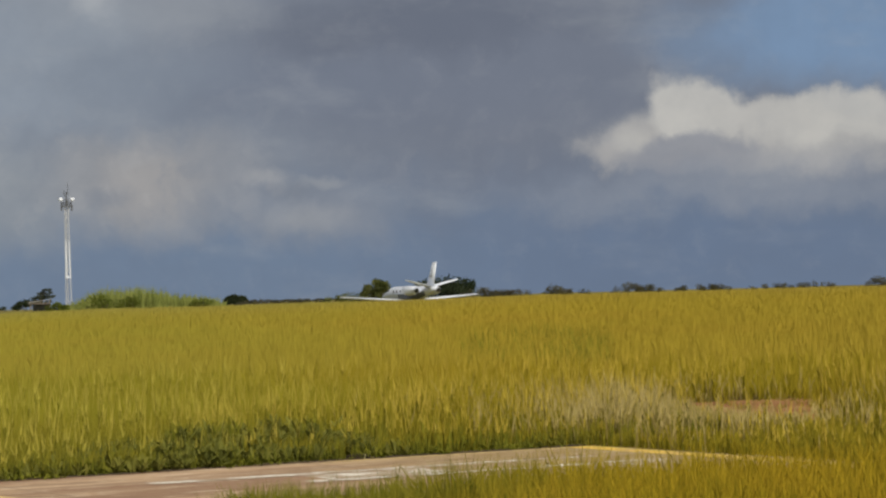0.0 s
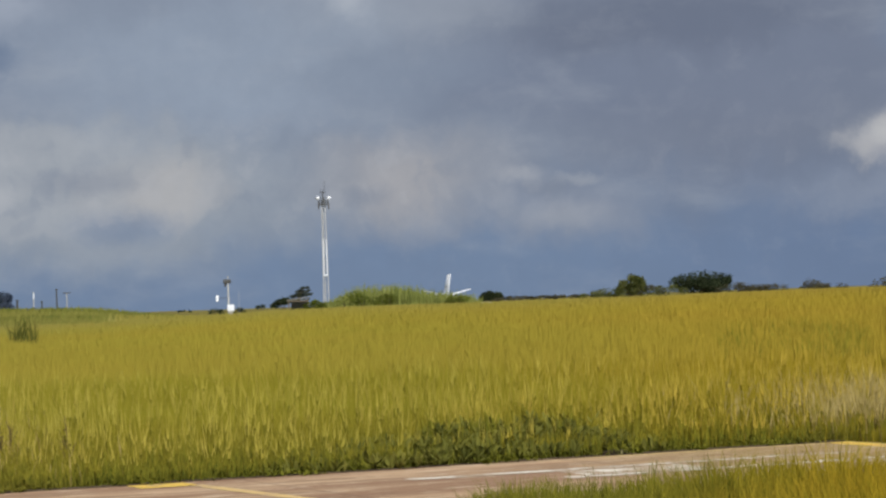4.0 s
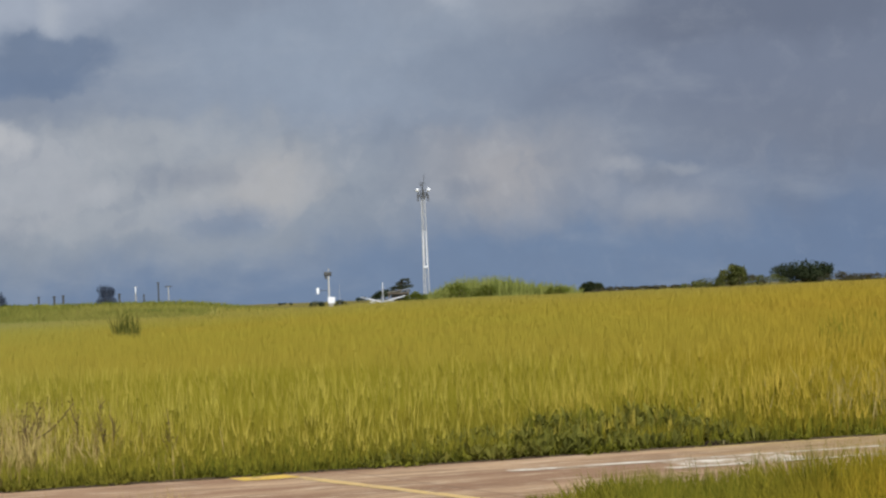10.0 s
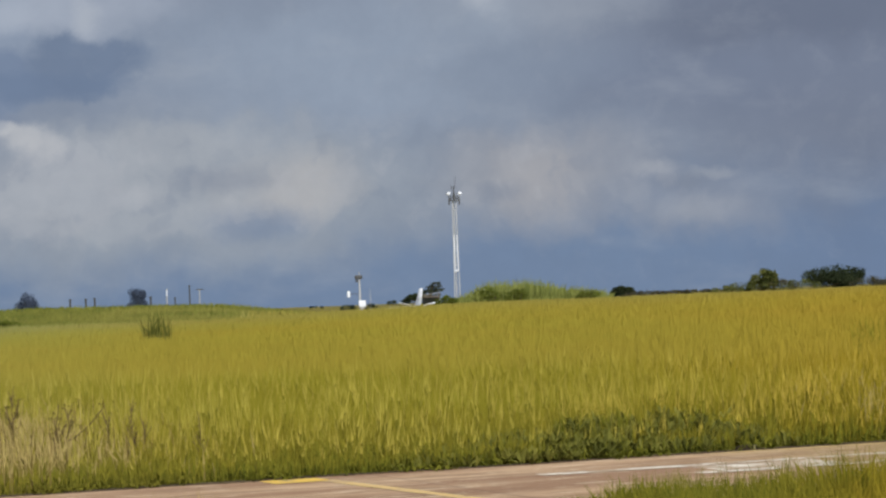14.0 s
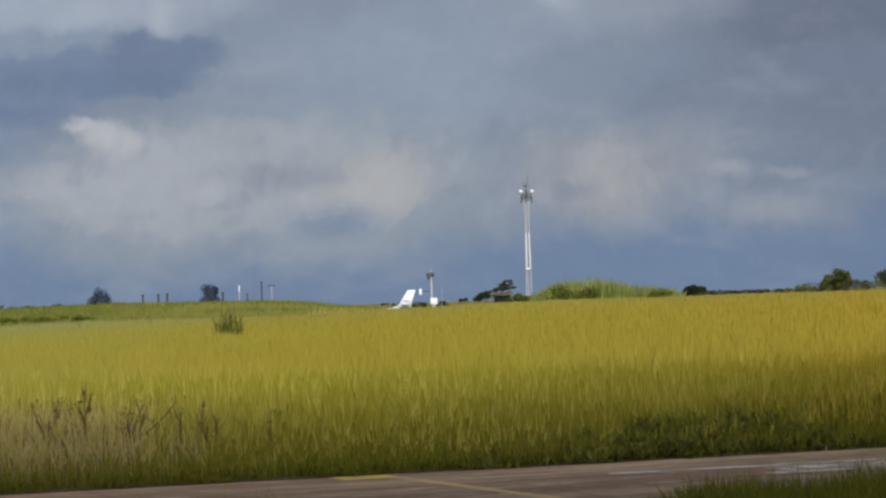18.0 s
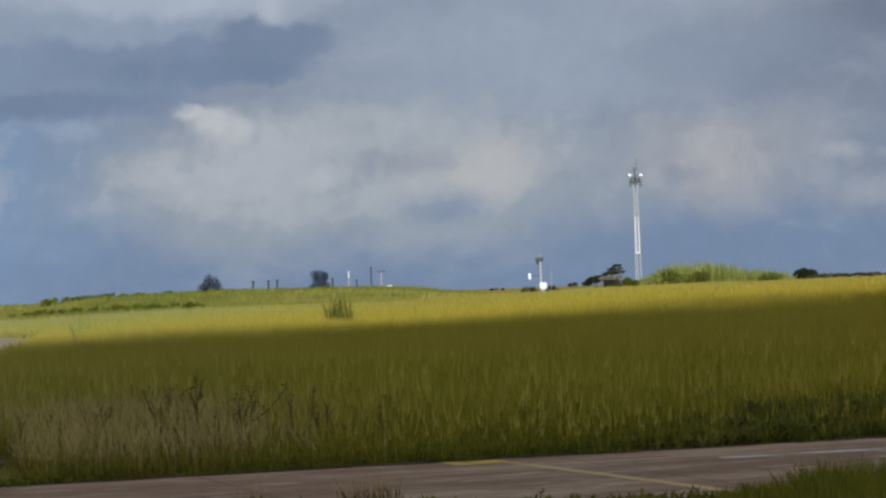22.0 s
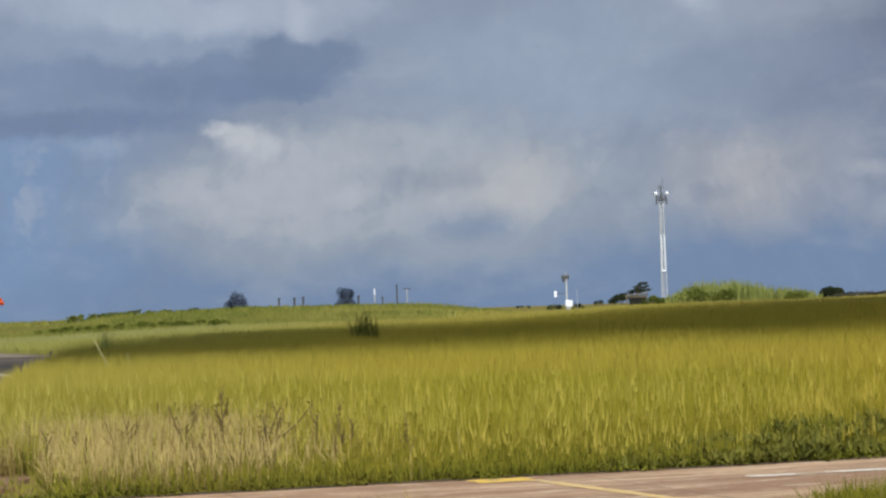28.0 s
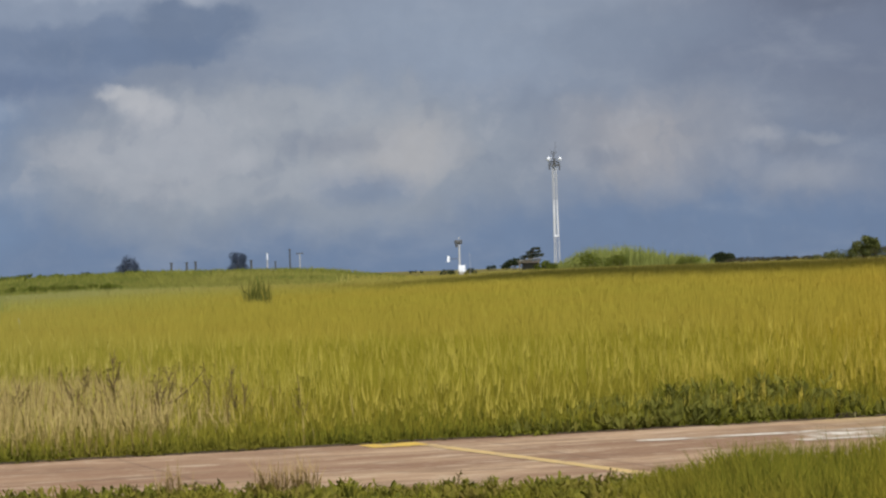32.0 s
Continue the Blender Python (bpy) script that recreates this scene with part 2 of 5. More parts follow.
c = n.mix(n.step(speck, 0.54, 0.61, 0, 0.6), c, (0.66, 0.54, 0.40))
c = n.mix(n.step(grain, 0.52, 0.72, 0, 0.4), c, (0.56, 0.45, 0.34))
joint = n.math("ABSOLUTE", n.math("SUBTRACT", n.math("FRACT", n.math("MULTIPLY", n.node("SeparateXYZ", Vector=turned.outputs[0]).outputs[0], 0.22)), 0.5))
c = n.mix(n.step(joint, 0.0, 0.012, 0.5, 0.0), c, (0.16, 0.10, 0.07))
M["concrete"] = n.surface(c, 0.9, 0.0, grain, 0.01, 0.25)


def worn_line(name, paint, under, cover):
    """Road paint that has flaked: noise decides where the slab shows."""
    n = Nodes(name)
    p = n.place()
    flake = n.noise(p, 1.9, 6, 0.68)
    fine = n.noise(p, 17, 4)
    m = n.math("ADD", flake, n.math("MULTIPLY", fine, 0.25))
    c = n.mix(n.step(m, cover, cover + 0.12), paint, under)
    return n.surface(c, 0.75, 0.0, fine, 0.004, 0.3)


M["yellow"] = worn_line("yellow_road_paint", (0.76, 0.53, 0.11), (0.50, 0.36, 0.18), 0.64)
M["faded_yellow"] = worn_line("faded_yellow_paint", (0.68, 0.50, 0.22), (0.49, 0.355, 0.21), 0.61)
M["white_flakes"] = worn_line("white_flakes", (0.80, 0.77, 0.70), (0.46, 0.36, 0.26), 0.535)
M["edge_paint"] = worn_line("edge_paint", (0.80, 0.78, 0.74), (0.45, 0.40, 0.36), 0.72)
M["white_line"] = worn_line("white_road_paint", (0.80, 0.77, 0.70), (0.42, 0.33, 0.24), 0.545)


# ---- mesh helpers ----
def part(name, bm, material, parent=None, label=""):
    """Links a bmesh as one mesh object, under a thing or a part."""
    me = bpy.data.meshes.new(name)
    bm.to_mesh(me)
    bm.free()
    for m in (material if isinstance(material, (list, tuple)) else [material]):
        me.materials.append(M[m])
    ob = new(name, me)
    if parent is not None:
        ob.parent = parent
    if label:
        ob["label"] = label
    return ob


def thing(name, at, label, category, group="", kind="", turn=0.0):
    ob = new(name)
    ob.matrix_world = pose(*at, 0, 0, turn)
    return tagged(ob, label, category, group, kind)


def smooth(bm):
    for f in bm.faces:
        f.smooth = True
    return bm


def box(cx, cy, cz, sx, sy, sz, bevel=0.0, bm=None):
    bm = bm or bmesh.new()
    got = bmesh.ops.create_cube(bm, size=1.0)["verts"]
    for v in got:
        v.co = Vector((cx + v.co.x * sx, cy + v.co.y * sy, cz + v.co.z * sz))
    if bevel:
        edges = list({e for v in got for e in v.link_edges})
        bmesh.ops.bevel(bm, geom=edges, offset=bevel, segments=2, affect="EDGES", profile=0.5)
    return bm


def rod(a, b, r1, r2=None, seg=8, bm=None):
    """A tapered rod from a to b."""
    bm = bm or bmesh.new()
    a, b = Vector(a), Vector(b)
    r2 = r1 if r2 is None else r2
    turn = (b - a).to_track_quat("Z", "Y").to_matrix()
    rings = []
    for c, r in ((a, r1), (b, r2)):
        rings.append([bm.verts.new(c + turn @ Vector((r * math.cos(2 * math.pi * k / seg), r * math.sin(2 * math.pi * k / seg), 0))) for k in range(seg)])
    for k in range(seg):
        j = (k + 1) % seg
        bm.faces.new((rings[0][k], rings[0][j], rings[1][j], rings[1][k]))
    bm.faces.new(rings[0][::-1])
    bm.faces.new(rings[1])
    return bm


def loft(rings, close=True, bm=None):
    """Skin over rings of points with equal counts."""
    bm = bm or bmesh.new()
    rows = [[bm.verts.new(p) for p in ring] for ring in rings]
    n = len(rows[0])
    for a, b in zip(rows, rows[1:]):
        for k in range(n):
            j = (k + 1) % n
            bm.faces.new((a[k], a[j], b[j], b[k]))
    if close:
        bm.faces.new(rows[0][::-1])
        bm.faces.new(rows[-1])
    bmesh.ops.recalc_face_normals(bm, faces=bm.faces)
    return bm


def polar(az, d):
    return d * math.sin(radians(az)), d * math.cos(radians(az))


def s01(v, lo, hi):
    t = min(max((v - lo) / (hi - lo), 0.0), 1.0)
    return t * t * (3 - 2 * t)


def ground_z(x, y):
    """Height of the field: level by the pad, a low swell, then falling away."""
    d = math.hypot(x, y)
    if y < 1:
        return 0.0
    az = math.degrees(math.atan2(x, y))
    swell = 0.02 + 0.46 * s01(az, -14.0, -9.0) + 0.57 * s01(az, -5.0, 0.8)
    z = swell * s01(d, 42, 190)
    z -= (1.75 + swell) * s01(d, 240, 430)
    far_swell = s01(az, -14.5, -11.5) * (1 - s01(az, -5.2, -1.6))
    z += (2.05 - 0.25 * s01(az, -8.0, -4.0)) * far_swell * math.exp(-((d - 300) / 42.0) ** 2)
    z += 0.15 * s01(-az, 12, 15) * math.exp(-((d - 300) / 60.0) ** 2)
    z += (2.85 + 0.6 * s01(az, 2.5, 8.0)) * s01(d, 385, 450)
    z -= 4.5 * s01(d, 620, 1300)
    z += 0.22 * s01(az, 4.5, 11.0) * s01(d, 42, 190) * (1 - s01(d, 222, 275))
    z -= 2.6 * s01(-az, 5.0, 7.5) * math.exp(-((d - 372) / 26.0) ** 2)
    dip = float(np.interp(-az, (0.6, 1.0, 1.25, 2.5, 2.8, 3.5, 4.25, 4.95, 5.6, 6.2), (0, 0.35, 0.38, 0.67, 0.72, 0.58, 0.50, 0.62, 0.30, 0)))
    z -= dip * math.exp(-((d - 362) / 22.0) ** 2)     # the hollow that the taxiing jet passes through
    z += 0.05 * noise.noise((x * 0.06, y * 0.06, 0.0)) * s01(d, 45, 80)
    return z

# ---- ground, pad, taxiway ----
bm = bmesh.new()
radii = [0.0] + [6 * 1.075 ** k for k in range(96)]
radii = [r for r in radii if r < 4600] + [4600]
angles = [-180 + 6 * k for k in range(26)] + [-24 + 0.8 * k for k in range(60)] + [24 + 6 * k for k in range(26)]
angles = sorted(set(round(a, 2) for a in angles if a < 180))
hub = bm.verts.new((0, 0, -0.05))
last = None
for r in radii[1:]:
    ring = []
    for a in angles:
        x, y = polar(a, r)
        ring.append(bm.verts.new((x, y, ground_z(x, y) - 0.05)))
    for k in range(len(ring)):
        j = (k + 1) % len(ring)
        if last is None:
            bm.faces.new((hub, ring[j], ring[k]))
        else:
            bm.faces.new((last[k], last[j], ring[j], ring[k]))
    last = ring
bmesh.ops.recalc_face_normals(bm, faces=bm.faces)
tagged(part("ground", smooth(bm), "ground"), "level grassland of dry olive grass and soil", "ground", kind="structure")

PAD = (6.96, 36.8)             # the pad's far corner
PAD_U0, PAD_V1 = -16.4, 11.5
NEAR_Y = 26.5                  # where the near verge begins


def on_pad(u, v, z=0.0):
    return PAD[0] + u * PU[0] + v * PV[0], PAD[1] + u * PU[1] + v * PV[1], z


def strip(points, top, deep, name, mat, **tags):
    """A flat slab over a polygon, with a rounded rim."""
    bm = bmesh.new()
    vs = [bm.verts.new((p[0], p[1], top)) for p in points]
    f = bm.faces.new(vs)
    bm.normal_update()
    if f.normal.z < 0:
        f.normal_flip()
    bmesh.ops.extrude_face_region(bm, geom=[f])
    for v in vs:
        v.co.z -= deep
    bmesh.ops.recalc_face_normals(bm, faces=bm.faces)
    return part(name, bm, mat)


def ragged(points, step=0.7, wobble=0.12):
    """Walks round a polygon and frays its rim."""
    out = []
    for a, b in zip(points, points[1:] + points[:1]):
        n = max(1, int(math.dist(a[:2], b[:2]) / step))
        for k in range(n):
            x, y = a[0] + (b[0] - a[0]) * k / n, a[1] + (b[1] - a[1]) * k / n
            out.append((x + wobble * noise.noise((x * 1.3, y * 1.3, 3)), y + wobble * noise.noise((x * 1.3, y * 1.3, 9))))
    return out


pad = strip(ragged([on_pad(PAD_U0, 0), on_pad(0.35, 0), (11.9, NEAR_Y), (-11.0, NEAR_Y)]), 0.0, 0.12, "pavement", "concrete")
tagged(pad, "worn pinkish concrete pad with flaking yellow and white lines", "pavement", kind="structure")


def line_on_pad(name, mat, u0, v0, u1, v1, w, label):
    a, b = Vector(on_pad(u0, v0)), Vector(on_pad(u1, v1))
    side = (b - a).cross(Vector((0, 0, 1))).normalized() * w / 2
    n = max(2, int((b - a).length / 0.4))
    bm = bmesh.new()
    rows = []
    for k in range(n + 1):
        c = a.lerp(b, k / n)
        wob = 1 + 0.25 * noise.noise((c.x * 2, c.y * 2, 5))
        rows.append([bm.verts.new((*(c + side * s * wob).xy, z)) for s, z in ((-1, 0.0045), (1, 0.0045))])
    for p, q in zip(rows, rows[1:]):
        bm.faces.new((p[0], p[1], q[1], q[0]))
    bmesh.ops.recalc_face_normals(bm, faces=bm.faces)
    bm.normal_update()
    if next(iter(bm.faces)).normal.z < 0:
        bmesh.ops.reverse_faces(bm, faces=bm.faces)
    return part(name, bm, mat, pad, label)


line_on_pad("yellow_line", "yellow", -10.25, 0.36, -9.5, 0.36, 0.66, "bright end of a yellow line")
line_on_pad("yellow_line", "faded_yellow", -9.55, 0.60, -9.1, 8.2, 0.20, "worn yellow line")
line_on_pad("yellow_line", "yellow", 0.05, 0.1, 0.05, 11.0, 0.40, "worn yellow border line")
line_on_pad("yellow_line", "faded_yellow", -4.0, 0.14, -0.12, 0.14, 0.16, "faint yellow border line")
line_on_pad("white_line", "white_line", -7.3, 2.0, -0.9, 2.0, 0.30, "flaking white line")
line_on_pad("white_line", "white_line", -5.8, 3.3, -0.6, 3.3, 0.26, "flaking white line")

line_on_pad("white_patch", "white_flakes", -5.4, 2.7, -3.7, 2.7, 0.8, "blotch of flaked white paint")
line_on_pad("white_patch", "white_flakes", -1.9, 3.78, -0.9, 3.78, 0.55, "blotch of flaked white paint")

TAXI_R = [(-9.4, 30.0), (-19.9, 79.0), (-31.6, 141.0)]


def taxi_right(y):
    (x0, y0), (x1, y1), (x2, y2) = TAXI_R
    return x0 + (x1 - x0) * (y - y0) / (y1 - y0) if y < y1 else x1 + (x2 - x1) * (y - y1) / (y2 - y1)


def over_ground(points_lr, lift, name, mat):
    """A paved band that follows the ground between pairs of left and right points."""
    bm = bmesh.new()
    rows = []
    for (lx, ly), (rx, ry) in points_lr:
        row = []
        for k in range(9):
            x, y = lx + (rx - lx) * k / 8, ly + (ry - ly) * k / 8
            row.append(bm.verts.new((x, y, ground_z(x, y) + lift)))
        rows.append(row)
    for a, b in zip(rows, rows[1:]):
        for k in range(8):
            bm.faces.new((a[k], a[k + 1], b[k + 1], b[k]))
    bmesh.ops.recalc_face_normals(bm, faces=bm.faces)
    got = bmesh.ops.extrude_face_region(bm, geom=list(bm.faces))["geom"]
    for v in got:
        if isinstance(v, bmesh.types.BMVert):
            v.co.z += 0.02
    bmesh.ops.recalc_face_normals(bm, faces=bm.faces)
    return part(name, bm, mat)


band = [((taxi_right(y) - 13, y + 2), (taxi_right(y), y)) for y in range(30, 146, 6)]
road = over_ground(band, 0.0, "road", "asphalt")
tagged(road, "grey asphalt taxiway curving away past tall grass", "taxiway", kind="structure")
band = [((-120, 148 + k * 5.5), (-31.5 - 2.4 * k, 140 + k * 5.5)) for k in range(9)]
tagged(over_ground(band, 0.006, "road", "asphalt"), "grey asphalt apron crossing behind the grass", "taxiway", kind="structure")
for (x0, y0), (x1, y1), w in (((-22.85, 93.6), (-31.5, 116.0), 0.36), ((-23.4, 91.0), (-25.9, 97.5), 0.14)):
    bm = bmesh.new()
    rows = []
    for k in range(9):
        x, y = x0 + (x1 - x0) * k / 8, y0 + (y1 - y0) * k / 8
        rows.append([bm.verts.new((x + o, y, ground_z(x + o, y) + 0.026)) for o in (-w / 2, w / 2)])
    for a, b in zip(rows, rows[1:]):
        bm.faces.new((a[0], a[1], b[1], b[0]))
    part("edge_line", bm, "edge_paint", road, "white edge line")

SOIL = [polar(12.0, 46), polar(14.5, 44.5), polar(17.0, 44.5), polar(17.6, 48.5), polar(15.5, 50.5), polar(12.9, 49.5)]
tagged(strip(ragged(SOIL, 0.5, 0.3), 0.055, 0.12, "bare_soil", "red_soil"), "patch of bare red soil in the grass", "soil", kind="structure")
EARTH = [(-12.0, 26), (-8.4, 26.5), (-8.3, 31.0), (-8.7, 36.0), (-9.6, 42.5), (-13.0, 42)]
tagged(strip(ragged(EARTH, 0.5, 0.3), 0.006, 0.12, "bare_soil", "brown_soil"), "strip of bare brown soil beside the pad", "soil", kind="structure")

# thin dark brown strip between the pad and the grass
FRINGE = [on_pad(PAD_U0, -0.02), on_pad(0.3, -0.02), on_pad(0.3, -0.24), on_pad(PAD_U0, -0.24)]
tagged(strip(ragged(FRINGE, 0.35, 0.12), 0.012, 0.08, "dark_fringe", "litter"), "dark brown strip along the pad's edge", "soil", kind="structure")

# ---- grass ----
def many(name, co, faces, mats, which, label, category):
    """One mesh of n like pieces. co: n x corners x 3; faces: corner lists of one piece; which: its materials."""
    n, corners = co.shape[:2]
    me = bpy.data.meshes.new(name)
    me.vertices.add(corners * n)
    me.vertices.foreach_set("co", co.ravel())
    order = np.array([k for f in faces for k in f])
    sizes = [len(f) for f in faces]
    me.loops.add(len(order) * n)
    me.loops.foreach_set("vertex_index", ((np.arange(n) * corners)[:, None] + order).ravel().astype(np.int32))
    me.polygons.add(len(faces) * n)
    first = np.cumsum([0] + sizes[:-1])
    me.polygons.foreach_set("loop_start", ((np.arange(n) * len(order))[:, None] + first).ravel().astype(np.int32))
    me.polygons.foreach_set("material_index", np.tile(which, n).astype(np.int32))
    for m in mats:
        me.materials.append(M[m])
    me.update(calc_edges=True)
    return tagged(new(name, me), label, category, kind="stuff")


def blades(name, pts, height, width, mats, lean=0.16, head=0.42, label="", category="grass", splay=None):
    """Blades: a bent stem and a pointed head each. pts: n x 3."""
    n = len(pts)
    rng = np.random.default_rng(len(name) * 7 + n)
    turn = rng.uniform(0, 2 * np.pi, n)
    way = rng.uniform(0, 2 * np.pi, n)
    tilt = rng.normal(0, lean, n) * height
    side = np.stack([np.cos(turn), np.sin(turn), np.zeros(n)], 1) * (width / 2)[:, None]
    off = np.stack([np.cos(way), np.sin(way), np.zeros(n)], 1) * tilt[:, None]
    if splay is not None:
        off = off * 0.4 + splay
    up = np.array([0, 0, 1.0])
    mid = pts + off * 0.35 + up * (height * (1 - head))[:, None]
    tip = pts + off + up * height[:, None]
    co = np.stack([pts - side * 0.8, pts + side * 0.8, mid + side, mid - side, tip], 1)
    return many(name, co, ((0, 1, 2, 3), (3, 2, 4)), mats, (0, 1), label, category)


def tufts(name, spots, height, per, spread, width, mats, label, lean=0.10, head=0.42, seed=1):
    """Tight bundles of blades that share a root. spots: n x 2."""
    rng = np.random.default_rng(seed)
    n = len(spots) * per
    roots = np.repeat(spots, per, axis=0) + rng.normal(0, spread, (n, 2))
    hgt = np.repeat(height, per) * rng.uniform(0.62, 1.06, n)
    a = rng.uniform(0, 2 * np.pi, n)
    lay = np.repeat(rng.normal(0, lean, (len(spots), 2)), per, axis=0) + np.stack([np.cos(a), np.sin(a)], 1) * rng.uniform(0, lean * 1.6, n)[:, None]
    splay = np.column_stack([lay * hgt[:, None], np.zeros(n)])
    return blades(name, lifted(roots), hgt, width * rng.uniform(0.7, 1.4, n), mats, lean * 0.5, head, label, splay=splay)


def leaves(name, root, way, rise, length, width, mat, label, droop=0.35, category="weeds"):
    """Broad leaves that arch out of their roots. root: n x 3; the rest n numbers each."""
    up = np.array([0, 0, 1.0])
    ahead = np.stack([np.cos(way) * np.cos(rise), np.sin(way) * np.cos(rise), np.sin(rise)], 1) * length[:, None]
    side = np.stack([-np.sin(way), np.cos(way), 0 * way], 1) * (width / 2)[:, None]
    sag = up * (length * droop)[:, None]
    p1, p2, tip = root + ahead * 0.35, root + ahead * 0.72 - sag * 0.25, root + ahead - sag * 0.6
    co = np.stack([root, p1 - side, p1 + side, p2 + side * 0.8, p2 - side * 0.8, tip], 1)
    return many(name, co, ((0, 2, 1), (1, 2, 3, 4), (4, 3, 5)), (mat,), (0, 0, 0), label, category)


def leafy(name, spots, tall, per, size, mat, label, seed=1, spread=0.11, slim=0.36, rise=(-0.1, 1.15)):
    """Leafy plants: shoots with leaves set round them from the ground to the top. spots: n x 3."""
    rng = np.random.default_rng(seed)
    n = len(spots) * per
    h = np.repeat(tall, per)
    f = rng.uniform(0.05, 1.0, n)
    shoot = rng.normal(0, spread, (len(spots), 4, 2))
    pick = shoot[np.repeat(np.arange(len(spots)), per), rng.integers(0, 4, n)]
    root = np.repeat(spots, per, axis=0).astype(float)
    root[:, :2] += pick * (0.55 + 0.6 * f)[:, None] + rng.normal(0, spread * 0.15, (n, 2))
    root[:, 2] += h * f
    length = size * rng.uniform(0.6, 1.4, n) * (1.15 - 0.45 * f)
    return leaves(name, root, rng.uniform(0, 2 * np.pi, n), rng.uniform(*rise, n), length, length * slim * rng.uniform(0.7, 1.3, n), mat, label)


def scatter(seed, count, az0, az1, d0, d1, power):
    """Random places in a sector, denser near by."""
    rng = np.random.default_rng(seed)
    az = np.radians(rng.uniform(az0, az1, count))
    u = rng.uniform(0, 1, count)
    d = (d0 ** -power + u * (d1 ** -power - d0 ** -power)) ** (-1 / power)
    return np.stack([d * np.sin(az), d * np.cos(az)], 1), d, rng


def lifted(xy, sink=0.06):
    z = np.array([ground_z(x, y) for x, y in xy]) - sink
    return np.column_stack([xy, z])


def free_of_paving(xy, gap=0.0):
    u = (xy[:, 0] - PAD[0]) * PU[0] + (xy[:, 1] - PAD[1]) * PU[1]
    v = (xy[:, 0] - PAD[0]) * PV[0] + (xy[:, 1] - PAD[1]) * PV[1]
    pad_in = (u > PAD_U0 - 0.2 - gap) & (u < 0.3) & (v > -0.05 - gap) & (xy[:, 1] > NEAR_Y)
    right = np.array([taxi_right(y) for y in xy[:, 1]])
    taxi_in = (xy[:, 0] < right + 0.05) & (xy[:, 0] > right - 13) & (xy[:, 1] > 26) & (xy[:, 1] < 146)
    apron = (xy[:, 1] > 139) & (xy[:, 1] < 186) & (xy[:, 0] < -31.0 - 2.4 * (xy[:, 1] - 140) / 5.5 + 1)
    az, d = np.degrees(np.arctan2(xy[:, 0], xy[:, 1])), np.hypot(xy[:, 0], xy[:, 1])
    frayed = 0.85 + 0.35 * np.sin(az * 6.1 + 1.0) + 0.3 * np.sin(az * 15.0 + d * 1.7)
    red = ((az - 14.7) / 1.45) ** 2 + ((d - 48.2) / 1.9) ** 2 < frayed
    red |= (az < -13.2 + 0.3 * np.sin(d * 3.1)) & (d > 31.5) & (d < 37.2)
    return ~(pad_in | taxi_in | apron | red), u, v, az, d


def wave(xy, scale, seed):
    return np.array([noise.noise((x * scale, y * scale, seed)) for x, y in xy])


def soil_dip(az, d):
    """1 where the grass stays short before the bare red soil."""
    return np.exp(-((az - 14.7) / 1.9) ** 4 - ((d - 45.0) / 4.6) ** 4)


# the wide field
xy, d, rng = scatter(11, 300000, -18, 21, 30, 262, 0.15)
ok, u, v, az, d = free_of_paving(xy, 0.45)
ok &= (v < 0.2) | (u > 0.3) & (xy[:, 1] > NEAR_Y)
ok &= (d > 75) | (rng.uniform(0, 1, len(xy)) < 0.85 + 0.7 * wave(xy, 1.7, 12.0))
ok &= (az > -4.5) | (d < 226)
dryness = 2.5 * np.exp(-((az + 11.4) / 2.9) ** 2 - ((d - 39.0) / 6.2) ** 2) + 1.4 * np.exp(-((az - 12.6) / 3.0) ** 2 - ((d - 44.5) / 5.0) ** 2)
dryness *= 0.75 + 0.8 * wave(xy, 0.5, 8.0)
dry = rng.uniform(0, 1, len(xy)) < dryness
plain_grass = ok & ~dry
hgt = 0.72 + 0.10 * wave(xy, 0.12, 2.0) + 0.26 * wave(xy, 0.9, 5.0) * np.clip(60 / d, 0.15, 1.0) + rng.normal(0, 0.08, len(xy)) * np.clip(60 / d, 0.25, 1.0)
hgt += np.where(rng.uniform(0, 1, len(xy)) < 0.05, rng.uniform(0.05, 0.24, len(xy)), 0.0) * np.clip(60 / d, 0.3, 1.0)
hgt *= np.where(v < 9, 0.42 + 0.58 * np.clip((-v - 0.2) / 4.2, 0.0, 1.0), 0.85)
hgt *= 1 - soil_dip(az, d) * np.clip(0.74 + 0.5 * wave(xy, 0.7, 51.0), 0.3, 0.9)
wid = np.clip(d * 0.00027, 0.0125, 0.06) * rng.uniform(0.6, 1.5, len(xy))
low = plain_grass & (v < 9) & (-v < 4.2 + 1.6 * rng.normal(0, 1, len(xy))) & (d < 62)
blades("low_grass", lifted(xy[low]), np.clip(hgt[low] * 0.85, 0.08, 1.3), wid[low] * 1.35, ("low_stem", "low_head"), 0.2, label="olive green grass standing lower beside the pad")
keep = plain_grass & (d <= 62) & ~low
blades("tall_grass", lifted(xy[keep]), np.clip(hgt[keep] * 0.9, 0.08, 1.3), wid[keep] * 1.45, ("stem", "head"), 0.3, 0.55, label="tall golden-olive savanna grass covering the field")
keep = plain_grass & (d > 62)
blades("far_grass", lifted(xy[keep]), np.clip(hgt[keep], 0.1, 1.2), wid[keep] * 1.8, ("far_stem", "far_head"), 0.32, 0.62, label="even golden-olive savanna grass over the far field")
keep = ok & dry
short = 1 - 0.8 * soil_dip(az[keep], d[keep])
blades("dry_grass", lifted(xy[keep]), np.clip((0.55 + rng.normal(0, 0.13, keep.sum())) * short, 0.06, 1), np.full(keep.sum(), 0.018), ("dry_stem", "dry_head"), 0.26, label="pale dry bleached grass beside the pad")

